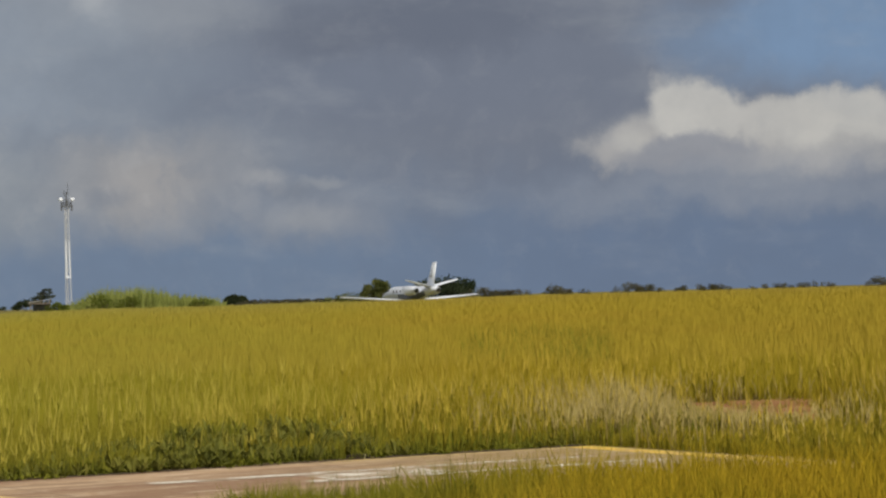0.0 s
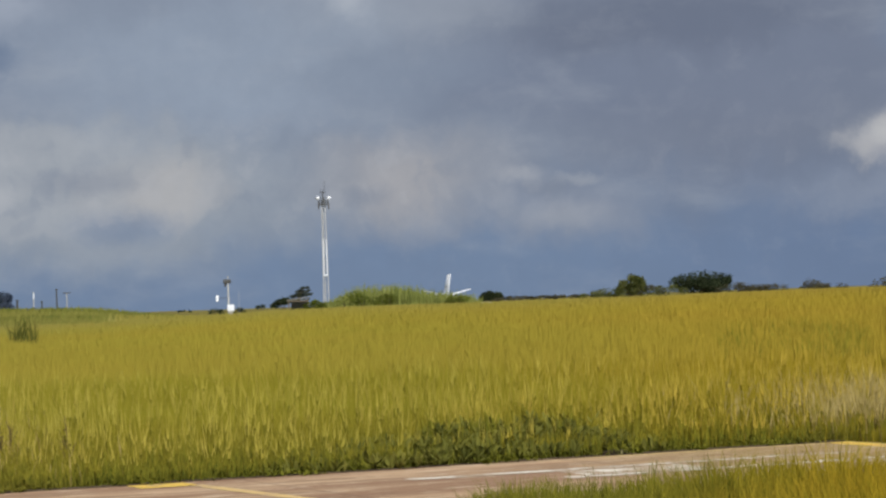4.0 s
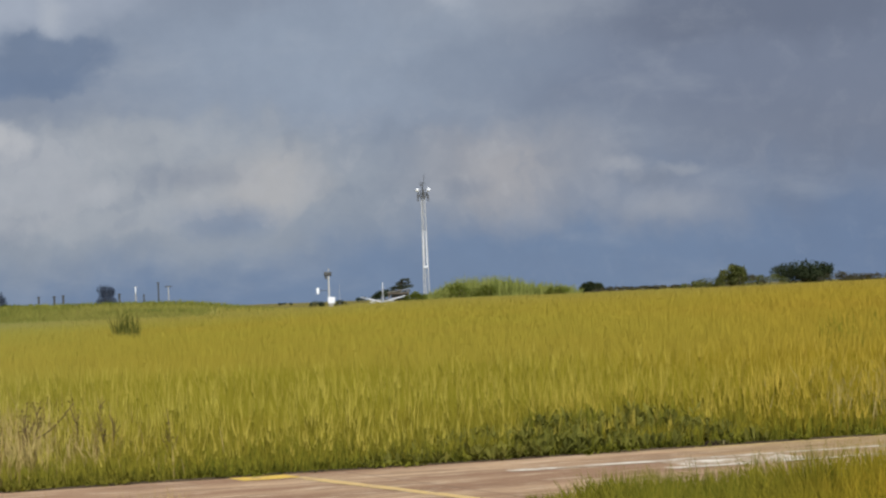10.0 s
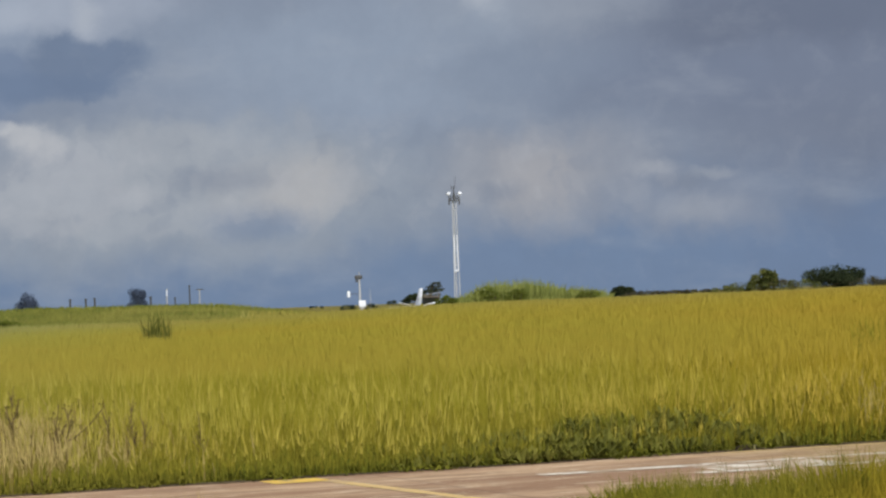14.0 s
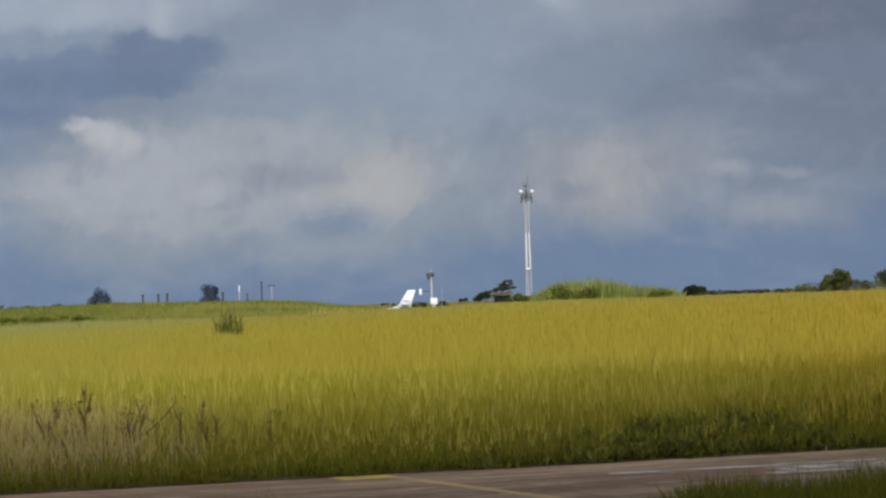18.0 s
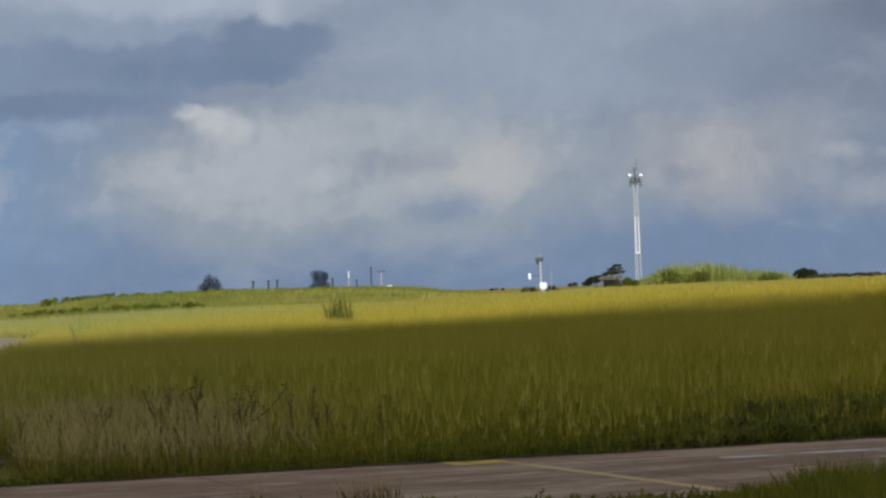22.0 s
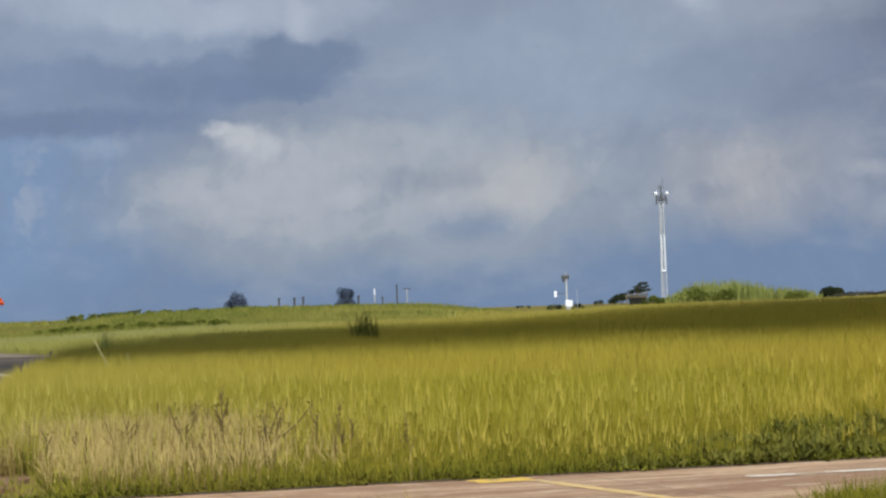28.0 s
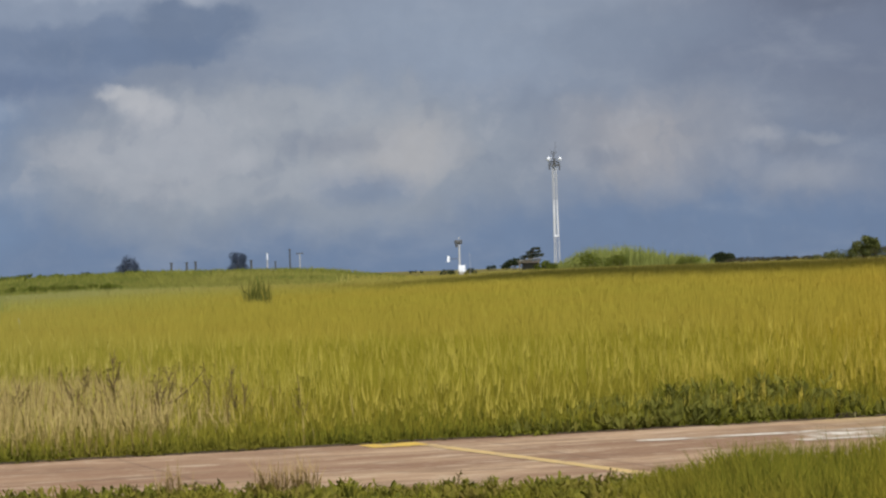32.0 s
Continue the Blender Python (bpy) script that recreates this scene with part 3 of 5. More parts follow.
# bundled seed heads that stand out of the nearer grass
xy, d, rng = scatter(22, 3600, -17, 20, 31, 62, 1.6)
ok, u, v, az, d = free_of_paving(xy, 0.6)
ok &= (v < -0.7) | (u > 0.8)
ok &= rng.uniform(0, 1, len(xy)) > 1.0 * np.exp(-((az + 11.4) / 2.9) ** 2 - ((d - 39.0) / 6.2) ** 2) + soil_dip(az, d)
ok &= wave(xy, 0.8, 17.0) > -0.22
grown = np.clip(0.44 + 0.13 * np.clip(-v[ok], 0, 4), 0.4, 0.95) * rng.uniform(0.78, 1.12, ok.sum())
tufts("seed_tufts", xy[ok], grown * 0.96, 5, 0.014, 0.015, ("low_stem", "stalk"), "bundled golden seed heads standing out of the grass", 0.07, 0.36, 23)
# bleached bundles on the western and the eastern side
for seed, count, a0, a1, d0, d1, mid, dist, label in ((12, 2800, -17, -7.0, 33.5, 46, -11.3, 39.0, "pale dry grass tufts with bleached heads"),
                                                      (20, 1500, 8.0, 17.0, 39, 51, 12.8, 45.0, "pale dry grass in front of bare red soil")):
    xy, d, rng = scatter(seed, count, a0, a1, d0, d1, 1.0)
    ok, u, v, az, d = free_of_paving(xy, 0.4)
    ok &= rng.uniform(0, 1, len(xy)) < np.exp(-((az - mid) / 2.6) ** 2 - ((d - dist) / 4.5) ** 2)
    tufts("dry_tufts", xy[ok], (0.56 + rng.normal(0, 0.11, ok.sum())) * (1 - 0.72 * soil_dip(az[ok], d[ok])), 9, 0.03, 0.020, ("dry_stem", "dry_head"), label, 0.2, 0.45, seed + 1)
# grass with dark feet behind the bare soil
xy, d, rng = scatter(24, 1500, 12.0, 17.0, 50.0, 51.6, 1.0)
ok = wave(xy, 0.8, 52.0) > -0.1
blades("dead_stalks", lifted(xy[ok]), rng.uniform(0.08, 0.24, ok.sum()), np.full(ok.sum(), 0.02), ("litter", "dead_grass"), 0.35, 0.5, label="short brown stalks with dark feet behind the bare red soil")

for seed, count, a0, a1, d0, d1 in ((61, 170, 12.6, 17.2, 45.5, 50.5), (62, 60, -15.5, -13.0, 31.5, 37.5)):
    xy, d, rng = scatter(seed, count, a0, a1, d0, d1, 1.0)
    tufts("sparse_tufts", xy, rng.uniform(0.06, 0.24, count), 9, 0.035, 0.018, ("dry_stem", "low_head"), "sparse short tufts on the bare soil", 0.35, 0.5, seed)

# pale seed stalks that stand over the nearer grass
xy, d, rng = scatter(16, 5200, -17, 20, 33, 68, 0.7)
ok, u, v, az, d = free_of_paving(xy, 0.6)
ok &= (v < -0.8) & (wave(xy, 0.5, 7.0) > -0.15) & (soil_dip(az, d) < 0.3)
m = ok.sum()
blades("seed_stalks", lifted(xy[ok]), (0.72 + rng.normal(0, 0.13, m)) * np.clip(0.6 + 0.14 * np.clip(-v[ok], 0, 3), 0.5, 1.0) + 0.08, np.clip(d[ok] * 0.0003, 0.013, 0.024), ("stem", "stalk"), 0.22, 0.42, label="pale seed stalks standing over the grass")

# a greener tussocky patch out in the eastern field
xy, d, rng = scatter(17, 2600, 8.4, 11.6, 64, 90, 0.5)
ok = wave(xy, 0.35, 3.0) > 0.08
blades("green_tussocks", lifted(xy[ok]), 0.8 + rng.normal(0, 0.12, ok.sum()), np.full(ok.sum(), 0.026), ("verge", "verge_tip"), 0.3, label="olive green tussocks among the golden grass")

# dead brown stalks through the dry grass
xy, d, rng = scatter(19, 1500, -15, -5.5, 34, 46, 1.0)
ok, u, v, az, d = free_of_paving(xy, 0.5)
ok &= rng.uniform(0, 1, len(xy)) < np.exp(-((az + 10.8) / 3.2) ** 2)
m = ok.sum()
blades("dead_stalks", lifted(xy[ok]), rng.uniform(0.45, 0.95, m), rng.uniform(0.009, 0.016, m), ("dead_grass", "dead_grass"), 0.3, label="brown dead stalks among bleached grass")

# tussocks whose blades splay outwards, in the nearer grass
xy, d, rng = scatter(18, 1100, -17, 20, 32, 56, 1.0)
ok, u, v, az, d = free_of_paving(xy, 0.5)
ok &= (v < -0.3) | (u > 0.6)
ok &= rng.uniform(0, 1, len(xy)) > 0.9 * np.exp(-((az + 11.4) / 2.9) ** 2 - ((d - 39.0) / 6.2) ** 2) + 0.8 * np.exp(-((az - 13.2) / 3.0) ** 2 - ((d - 44) / 5.0) ** 2)
ok &= soil_dip(az, d) < 0.3
roots = np.repeat(xy[ok], 16, axis=0)
n = len(roots)
a, q = rng.uniform(0, 2 * np.pi, n), rng.uniform(0.1, 1.0, n)
grow = np.repeat(rng.uniform(0.55, 1.1, ok.sum()) * np.clip(0.55 - 0.12 * v[ok], 0.55, 1.0), 16)
hgt = grow * rng.uniform(0.55, 1.0, n) * 0.85
splay = np.stack([np.cos(a), np.sin(a), np.zeros(n)], 1) * (q * hgt * 0.42)[:, None]
blades("grass_tussocks", lifted(roots + splay[:, :2] * 0.25), hgt, rng.uniform(0.010, 0.018, n), ("low_stem", "head"), 0.1, 0.4, label="splayed tussocks of olive grass with golden tips", splay=splay)

# short green verge along the pad's far edge
xy, d, rng = scatter(13, 42000, -16, 14, 29, 42, 0.5)
ok, u, v, az, d = free_of_paving(xy)
ok &= (v < 0.02) & (v > -2.6) & (rng.uniform(0, 1, len(xy)) < np.exp(v / 1.3) * (1 - 1.0 * np.exp(-((az - 3.9) / 1.8) ** 2) * 0.55))
blades("verge_grass", lifted(xy[ok]), 0.26 + 0.13 * np.clip(-v[ok], 0, 2) + rng.normal(0, 0.05, ok.sum()), rng.uniform(0.010, 0.018, ok.sum()), ("verge", "verge_tip"), 0.35, label="short green verge grass along the pad")

xy, d, rng = scatter(25, 6500, -16, 14, 29, 42, 0.5)
ok, u, v, az, d = free_of_paving(xy)
ok &= (v < 0.05) & (v > -1.7) & (rng.uniform(0, 1, len(xy)) < np.exp(v / 0.9))
leafy("verge_leaves", lifted(xy[ok], 0.03), 0.05 + 0.10 * np.clip(-v[ok], 0, 1.5) + rng.uniform(0, 0.06, ok.sum()), 9, 0.12, "verge", "fresh green broad-leaved grass along the pad", 26, 0.07, 0.22)

# the near verge on this side of the pad
xy, d, rng = scatter(14, 100000, -17, 21, 19, 28, -1.0)
az = np.degrees(np.arctan2(xy[:, 0], xy[:, 1]))
right = np.array([s01(a, 0.5, 5.0) for a in az])
ok = xy[:, 1] < NEAR_Y + 0.35 * wave(xy, 1.1, 4.0) + 0.3 * right
fade = np.clip((NEAR_Y - xy[:, 1]) / 1.2, 0.25, 1.0)
tall = (0.13 + 0.33 * right + 0.15 * np.array([s01(a, 6.5, 11.0) for a in az]) + (0.07 + 0.10 * right) * wave(xy, 1.0, 6.0)) * (0.55 + 0.45 * fade)
hgt = np.clip(tall * rng.uniform(0.45, 1.35, len(xy)), 0.05, 0.95)
ok &= rng.uniform(0, 1, len(xy)) < 0.72 + 1.2 * wave(xy, 2.6, 15.0)
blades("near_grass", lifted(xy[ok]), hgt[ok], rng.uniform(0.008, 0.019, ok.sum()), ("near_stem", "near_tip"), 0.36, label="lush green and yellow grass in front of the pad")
xy, d, rng = scatter(27, 1500, 1.5, 20, 23, 27, -1.0)
ok = xy[:, 1] < NEAR_Y + 0.1
grown = 0.16 + 0.32 * np.clip((np.degrees(np.arctan2(xy[:, 0], xy[:, 1])) - 1.0) / 4.5, 0, 1)
tufts("near_tufts", xy[ok], grown[ok] * rng.uniform(0.8, 1.25, ok.sum()), 9, 0.02, 0.013, ("near_stem", "near_tip"), "splayed tufts of green grass in front of the pad", 0.2, 0.5, 28)
xy, d, rng = scatter(29, 1500, -16, 4.0, 23.5, 27, -1.0)
ok = (xy[:, 1] < NEAR_Y + 0.25 * wave(xy, 0.9, 9.0)) & (wave(xy, 0.7, 21.0) > -0.2)
leafy("near_weeds", lifted(xy[ok], 0.03), rng.uniform(0.02, 0.12, ok.sum()), 9, 0.13, "near_leaf", "low leafy weeds on this side of the pad", 30, 0.08, 0.24, (0.2, 1.3))

# grass on the far swell and beyond
xy, d, rng = scatter(15, 42000, -19, 0, 225, 330, -1.0)
hgt = 0.62 + 0.25 * wave(xy, 0.06, 1.0) + rng.normal(0, 0.1, len(xy))
ok, u, v, az, d = free_of_paving(xy)
hgt *= 1 - 0.45 * np.clip((np.degrees(np.arctan2(xy[:, 0], xy[:, 1])) + 5.4) / 1.5, 0, 1)
blades("ridge_grass", lifted(xy[ok]), hgt[ok], rng.uniform(0.05, 0.11, ok.sum()), ("ridge", "ridge"), 0.45, label="fresh green grass on the far swell of ground")


xy, d, rng = scatter(31, 16000, -19, -8.5, 330, 480, -1.0)
blades("ridge_grass", lifted(xy), 0.6 + rng.normal(0, 0.1, len(xy)), rng.uniform(0.10, 0.20, len(xy)), ("ridge", "ridge"), 0.45, label="green grass on the slope behind the swell")


def leaf_cloud(centres, radii, count, size, seed, squash=0.8):
    """Many small bent leaves in lumps; returns a bmesh-free mesh builder's arrays as a bmesh."""
    rng = random.Random(seed)
    bm = bmesh.new()
    for _ in range(count):
        k = rng.randrange(len(centres))
        c, r = centres[k], radii[k]
        w = Vector((rng.gauss(0, 1), rng.gauss(0, 1), rng.gauss(0, 1))).normalized() * r * (0.55 + 0.5 * rng.random())
        p = Vector((c[0] + w.x, c[1] + w.y, c[2] + w.z * squash))
        a = Vector((rng.gauss(0, 1), rng.gauss(0, 1), rng.gauss(0, 0.6))).normalized()
        b = a.cross(Vector((rng.gauss(0, 1), rng.gauss(0, 1), rng.gauss(0, 1)))).normalized()
        s = size * rng.uniform(0.6, 1.4)
        m = p + a * s * 0.5 + Vector((0, 0, -0.12 * s))
        v = [bm.verts.new(q) for q in (p, m + b * s * 0.35, p + a * s, m - b * s * 0.35)]
        bm.faces.new(v)
    return bm


# leafy weeds at the pad's far edge
rng = np.random.default_rng(5)
uu, vv = rng.uniform(-10.5, -0.2, 900), -rng.uniform(0.12, 2.1, 900)
spots = np.array([on_pad(a, b, -0.03) for a, b in zip(uu, vv)])
az = np.degrees(np.arctan2(spots[:, 0], spots[:, 1]))
lush = np.array([s01(a, -2.2, 2.6) * (1 - s01(a, 5.3, 7.6)) for a in az])
lush = np.clip(lush * (0.72 + 1.0 * wave(spots[:, :2], 0.8, 31.0)), 0.0, 1.1)
ok = (rng.uniform(0, 1, 900) < lush * 0.9) & ~((abs(az - 3.78) < 0.28) & (vv > -0.45))
tall = (0.10 + 0.33 * lush) * np.clip(0.3 + 0.5 * -vv, 0.3, 1.1) * rng.uniform(0.7, 1.15, 900)
leafy("leafy_weeds", spots[ok], tall[ok] * 0.85, 24, 0.23, "weed", "dark green leafy weeds along the pad's edge", 6, 0.12, 0.17, (0.35, 1.4))
tufts("weed_blades", spots[ok][:, :2], tall[ok] * 1.3, 6, 0.08, 0.026, ("weed", "verge_tip"), "broad blades standing out of the weeds", 0.22, 0.5, 7)
uu, vv = rng.uniform(-16, 0, 420), -rng.uniform(-0.04, 0.5, 420)
spots = np.array([on_pad(a, b, -0.02) for a, b in zip(uu, vv)])
ok = wave(spots[:, :2], 1.2, 41.0) > -0.05
leafy("creeping_weeds", spots[ok], rng.uniform(0.03, 0.10, ok.sum()), 14, 0.085, "verge", "low creeping weeds lapping over the pad's edge", 8, 0.10, 0.4)
# greener tussocks among the short grass before the bare soil
spots = np.array([(*polar(a, b), -0.03) for a, b in zip(rng.normal(12.3, 0.8, 90), rng.uniform(39.5, 42.5, 90))])
leafy("low_weeds", spots, rng.uniform(0.08, 0.30, 90), 16, 0.13, "verge", "olive weeds in the short grass by the bare soil", 9, 0.12, 0.24)
# an added dark lump stands in for the shaded gap under the weeds
x, y, _ = on_pad(-3.32, -0.13)
clod = thing("weed_gap", (x, y, -0.03), "dark lump standing in for the shaded gap under the weeds", "clod", turn=22)
part("lump", smooth(loft([[(px, r * math.cos(a * math.pi / 5), 0.05 + 0.75 * r * math.sin(a * math.pi / 5)) for a in range(10)] for px, r in ((-0.19, 0.01), (-0.16, 0.055), (-0.03, 0.085), (0.09, 0.07), (0.17, 0.05), (0.20, 0.01))])), "dark_soil", clod)
part("stub", rod((0.05, -0.09, 0.0), (0.055, -0.09, 0.10), 0.010, 0.008, 6), "stake", clod, "pale broken stem")


def dead_weed(x, y, h, seed, arms=()):
    """A dry brown stalk with forked twigs; arms: where each leaves the stalk, its reach and rise."""
    rng = random.Random(seed)
    t = thing("dead_weed", (x, y, ground_z(x, y) - 0.06), "dry brown weed stalk standing in pale grass", "weed", group="dead weeds")
    lean = rng.uniform(-0.18, 0.18)
    part("stalk", rod((0, 0, 0), (lean * h, 0, h), 0.010 if h > 0.3 else 0.005, 0.005, 5), "dead_stem", t)
    for k in range(rng.randrange(4, 8)):
        f = rng.uniform(0.3, 0.95)
        a = Vector((lean * h * f, 0, h * f))
        b = a + Vector((rng.choice((-1, 1)) * rng.uniform(0.03, 0.11), rng.uniform(-0.06, 0.06), rng.uniform(0.1, 0.26))) * min(1.0, h / 0.6)
        part("twig", rod(a, b, 0.0075, 0.004, 4), "dead_stem", t)
    n = int(26 * h) + 4
    bm = bmesh.new()
    for f, reach, rise in arms:              # long arms that bow outward, then up
        bow = [Vector((lean * h * f + reach * u, 0.04 * math.sin(5 * u), h * f + rise * (0.35 * u + 0.65 * u * u))) for u in (0.0, 0.3, 0.55, 0.8, 1.0)]
        arm = bmesh.new()
        for j in range(4):
            rod(bow[j], bow[j + 1], 0.014 - 0.002 * j, 0.012 - 0.002 * j, 5, arm)
        part("arm", arm, "dead_stem", t)
        for j in range(22):
            p = bow[rng.randrange(1, 5)] + Vector((rng.gauss(0, 0.03), rng.gauss(0, 0.03), rng.gauss(0, 0.03)))
            a = Vector((rng.gauss(0, 1), rng.gauss(0, 1), rng.gauss(0.4, 1))).normalized() * rng.uniform(0.03, 0.08)
            b = a.cross(Vector((rng.gauss(0, 1), rng.gauss(0, 1), rng.gauss(0, 1)))).normalized() * 0.012
            bm.faces.new([bm.verts.new(q) for q in (p, p + a * 0.5 + b, p + a, p + a * 0.5 - b)])
    for k in range(n):                       # withered leaves and husks up the stalk
        f = rng.uniform(0.15, 1.0)
        p = Vector((lean * h * f + rng.gauss(0, 0.03), rng.gauss(0, 0.02), h * f * 1.05))
        a = Vector((rng.gauss(0, 1), rng.gauss(0, 1), rng.gauss(0.4, 1))).normalized() * rng.uniform(0.03, 0.07)
        b = a.cross(Vector((rng.gauss(0, 1), rng.gauss(0, 1), rng.gauss(0, 1)))).normalized() * 0.011
        bm.faces.new([bm.verts.new(q) for q in (p, p + a * 0.5 + b, p + a, p + a * 0.5 - b)])
    part("withered_leaves", bm, "dead_leaf", t, "withered olive-brown leaves")
    return t


for k, (az, d, h) in enumerate(((-10.55, 36.5, 0.62), (-9.7, 37.0, 0.75), (-8.85, 36.2, 0.8), (-8.3, 37.5, 0.72), (-6.7, 35.2, 0.62), (-7.6, 36.0, 0.66), (-9.3, 35.3, 0.5), (-11.9, 37.0, 0.6),
        (-12.6, 36.4, 0.55), (-8.6, 35.2, 0.45), (-7.1, 37.8, 0.7), (-13.3, 36.0, 0.55), (-5.6, 35.5, 0.55), (-10.1, 38.2, 0.75), (1.05, 26.4, 0.16), (-2.3, 26.4, 0.18), (-7.9, 26.2, 0.2), (-9.2, 26.1, 0.18))):
    dead_weed(*polar(az, d), h * (1.25 if h > 0.3 else 1.0), k)
for k, (az, d, h, arms) in enumerate(((-10.45, 38.0, 0.62, ((0.8, -0.17, 0.42), (0.85, 0.24, 0.40), (0.5, 0.12, 0.3))), (-9.53, 38.2, 1.02, ((0.55, -0.08, 0.35), (0.7, 0.10, 0.30))),
        (-8.72, 37.8, 0.60, ((0.7, 0.62, 0.50), (0.6, 0.20, 0.46), (0.75, -0.07, 0.30))), (-10.02, 37.2, 0.50, ((0.6, -0.14, 0.22), (0.7, 0.10, 0.25))), (-7.0, 37.0, 0.62, ((0.6, 0.08, 0.22),)),
        (-11.5, 38.4, 0.66, ((0.6, -0.10, 0.25), (0.7, 0.14, 0.20))))):
    dead_weed(*polar(az, d - 1.7), h * 1.12, 300 + k, arms)
rng = np.random.default_rng(41)
for k, (az, w) in enumerate(((-6.1, 0.25), (-5.55, 0.12), (-8.4, 0.1))):
    x0, y0 = polar(az, NEAR_Y - 0.3)
    n = int(480 * w)
    pts = np.stack([x0 + rng.normal(0, w * 0.6, n), y0 + rng.normal(0, 0.1, n), np.full(n, -0.06)], 1)
    blades("dry_tuft", pts, rng.uniform(0.15, 0.50, n), rng.uniform(0.008, 0.015, n), ("dead_grass", "straw"), 0.3, label="dry straw-coloured tuft at the pad's near edge")

# tall reedy clump on the swell
rng = np.random.default_rng(21)
n = 6600
az = rng.uniform(-0.3, 3.35, n)
d = rng.uniform(282, 298, n)
xy = np.stack([d * np.sin(np.radians(az)), d * np.cos(np.radians(az))], 1)
prof = np.interp(az, (-0.3, 0.1, 0.5, 0.8, 1.15, 1.5, 2.0, 2.4, 2.8, 3.1, 3.35), (0.6, 0.85, 1.65, 2.15, 2.05, 2.2, 1.85, 1.35, 1.3, 1.05, 0.5))
hgt = (prof + 0.35 * wave(xy, 0.45, 3.0)) * (0.38 + 0.68 * rng.uniform(0, 1, n)) + rng.normal(0, 0.15, n) + 0.3
blades("reed_clump", lifted(xy), np.clip(hgt, 0.5, 3.4) * 1.28 + 0.1, rng.uniform(0.07, 0.16, n), ("reed", "reed"), 0.22, label="clump of tall light green reeds on the skyline", category="reeds")


# ---- trees and bushes ----
def tree(name, az, d, height, spread, leaf, label, trunk=0.35, lumps=14, leaves=1500, size=0.30, flat=0.7, seed=1, category="tree"):
    x, y = polar(az, d)
    t = thing(name, (x, y, ground_z(x, y) - 0.1), label, category)
    rng = random.Random(seed)
    bm = bmesh.new()
    top = height * trunk
    rod((0, 0, 0), (0.05 * height * rng.uniform(-1, 1), 0, top), 0.045 * height, 0.03 * height, 7, bm)
    cs, rs = [], []
    for k in range(lumps):
        a, q = rng.uniform(0, 2 * math.pi), math.sqrt(rng.random())
        px, py = math.cos(a) * q * spread * 0.40, math.sin(a) * q * spread * 0.40
        pz = top + (height - top) * (0.10 + 0.72 * rng.random() * (1 - 0.45 * q * q))
        r = spread * rng.uniform(0.13, 0.22)
        cs.append((px, py, min(pz, height - r * flat)))
        rs.append(r)
        if k < 7:
            rod((0, 0, top * 0.9), (px, py, pz), 0.022 * height, 0.007 * height, 5, bm)
    part("trunk", smooth(bm), "bark", t)
    part("crown", leaf_cloud(cs, rs, leaves, size, seed + 50, flat), leaf, t)
    return t


def bush(name, az, d, height, width, leaf, label, lumps=9, leaves=700, size=0.26, seed=1):
    x, y = polar(az, d)
    t = thing(name, (x, y, ground_z(x, y) - 0.1), label, "bush")
    rng = random.Random(seed)
    cs, rs = [], []
    for k in range(lumps):
        f = rng.uniform(-1, 1)
        r = height * rng.uniform(0.22, 0.36)
        c = (f * (width / 2 - r * 0.6), rng.uniform(-0.3, 0.3) * width * 0.6, (height - r) * (1 - 0.45 * f * f) * (rng.uniform(0.88, 1.0) if k < 10 else rng.uniform(0.35, 0.9)) + 0.1)
        cs.append(c)
        rs.append(r)
        if k < 4:
            part("stem", rod((c[0] * 0.4, c[1] * 0.4, 0), c, 0.03 * height, 0.01 * height, 5), "bark", t)
    part("foliage", leaf_cloud(cs, rs, leaves, size, seed + 90, 0.85), leaf, t)
    return t


def top_at(el, d, az):
    """Height over ground of something whose top stands at that angle."""
    x, y = polar(az, d)
    return EYE[2] + d * math.tan(radians(el)) - ground_z(x, y) + 0.1


tree("round_tree", 6.58, 430, top_at(0.43, 430, 6.58), 4.9, "leaf_olive", "round green tree on the skyline", 0.16, 18, 3200, 0.34, 0.85, 3)
tree("spreading_tree", 8.12, 440, top_at(0.42, 440, 8.12), 10.8, "leaf_dark", "dark spreading tree on the skyline", 0.12, 34, 5200, 0.38, 0.55, 4)
for k, (az, el, w) in enumerate(((6.2, 0.09, 4.5), (7.0, 0.12, 4), (7.35, 0.12, 4), (8.85, 0.12, 4), (9.2, 0.06, 4), (9.6, 0.05, 3.5),
        (5.9, 0.02, 4), (10.45, 0.14, 2.3), (10.8, 0.04, 4), (12.05, 0.13, 3.6), (12.45, 0.08, 3.0), (13.5, 0.06, 4.5), (13.9, 0.07, 3.0),
        (15.2, 0.03, 6.0), (16.0, 0.04, 6.0), (17.35, 0.14, 2.6), (18.0, 0.06, 5.0))):
    bush("bush", az, 430, top_at(el + 0.02, 430, az), w * 1.7, "leaf_dusk" if az > 8.6 or k % 2 else "leaf_olive", "low dusky bush on the far skyline", 16, 900, 0.24, 20 + k)
bush("dark_bush", 3.57, 460, top_at(0.125, 460, 3.57), 3.9, "leaf_dark", "dark rounded bush beside the reeds", 26, 3200, 0.30, 40)
for k, (az, el, w) in enumerate(((4.08, -0.02, 7.5), (4.5, -0.035, 9.0), (4.95, -0.03, 8.0), (5.4, -0.04, 7.0))):
    bush("bush", az, 455, top_at(el, 455, az), w, "leaf_dusk", "low dusky bush on the far skyline", 30, 1500, 0.20, 230 + k)
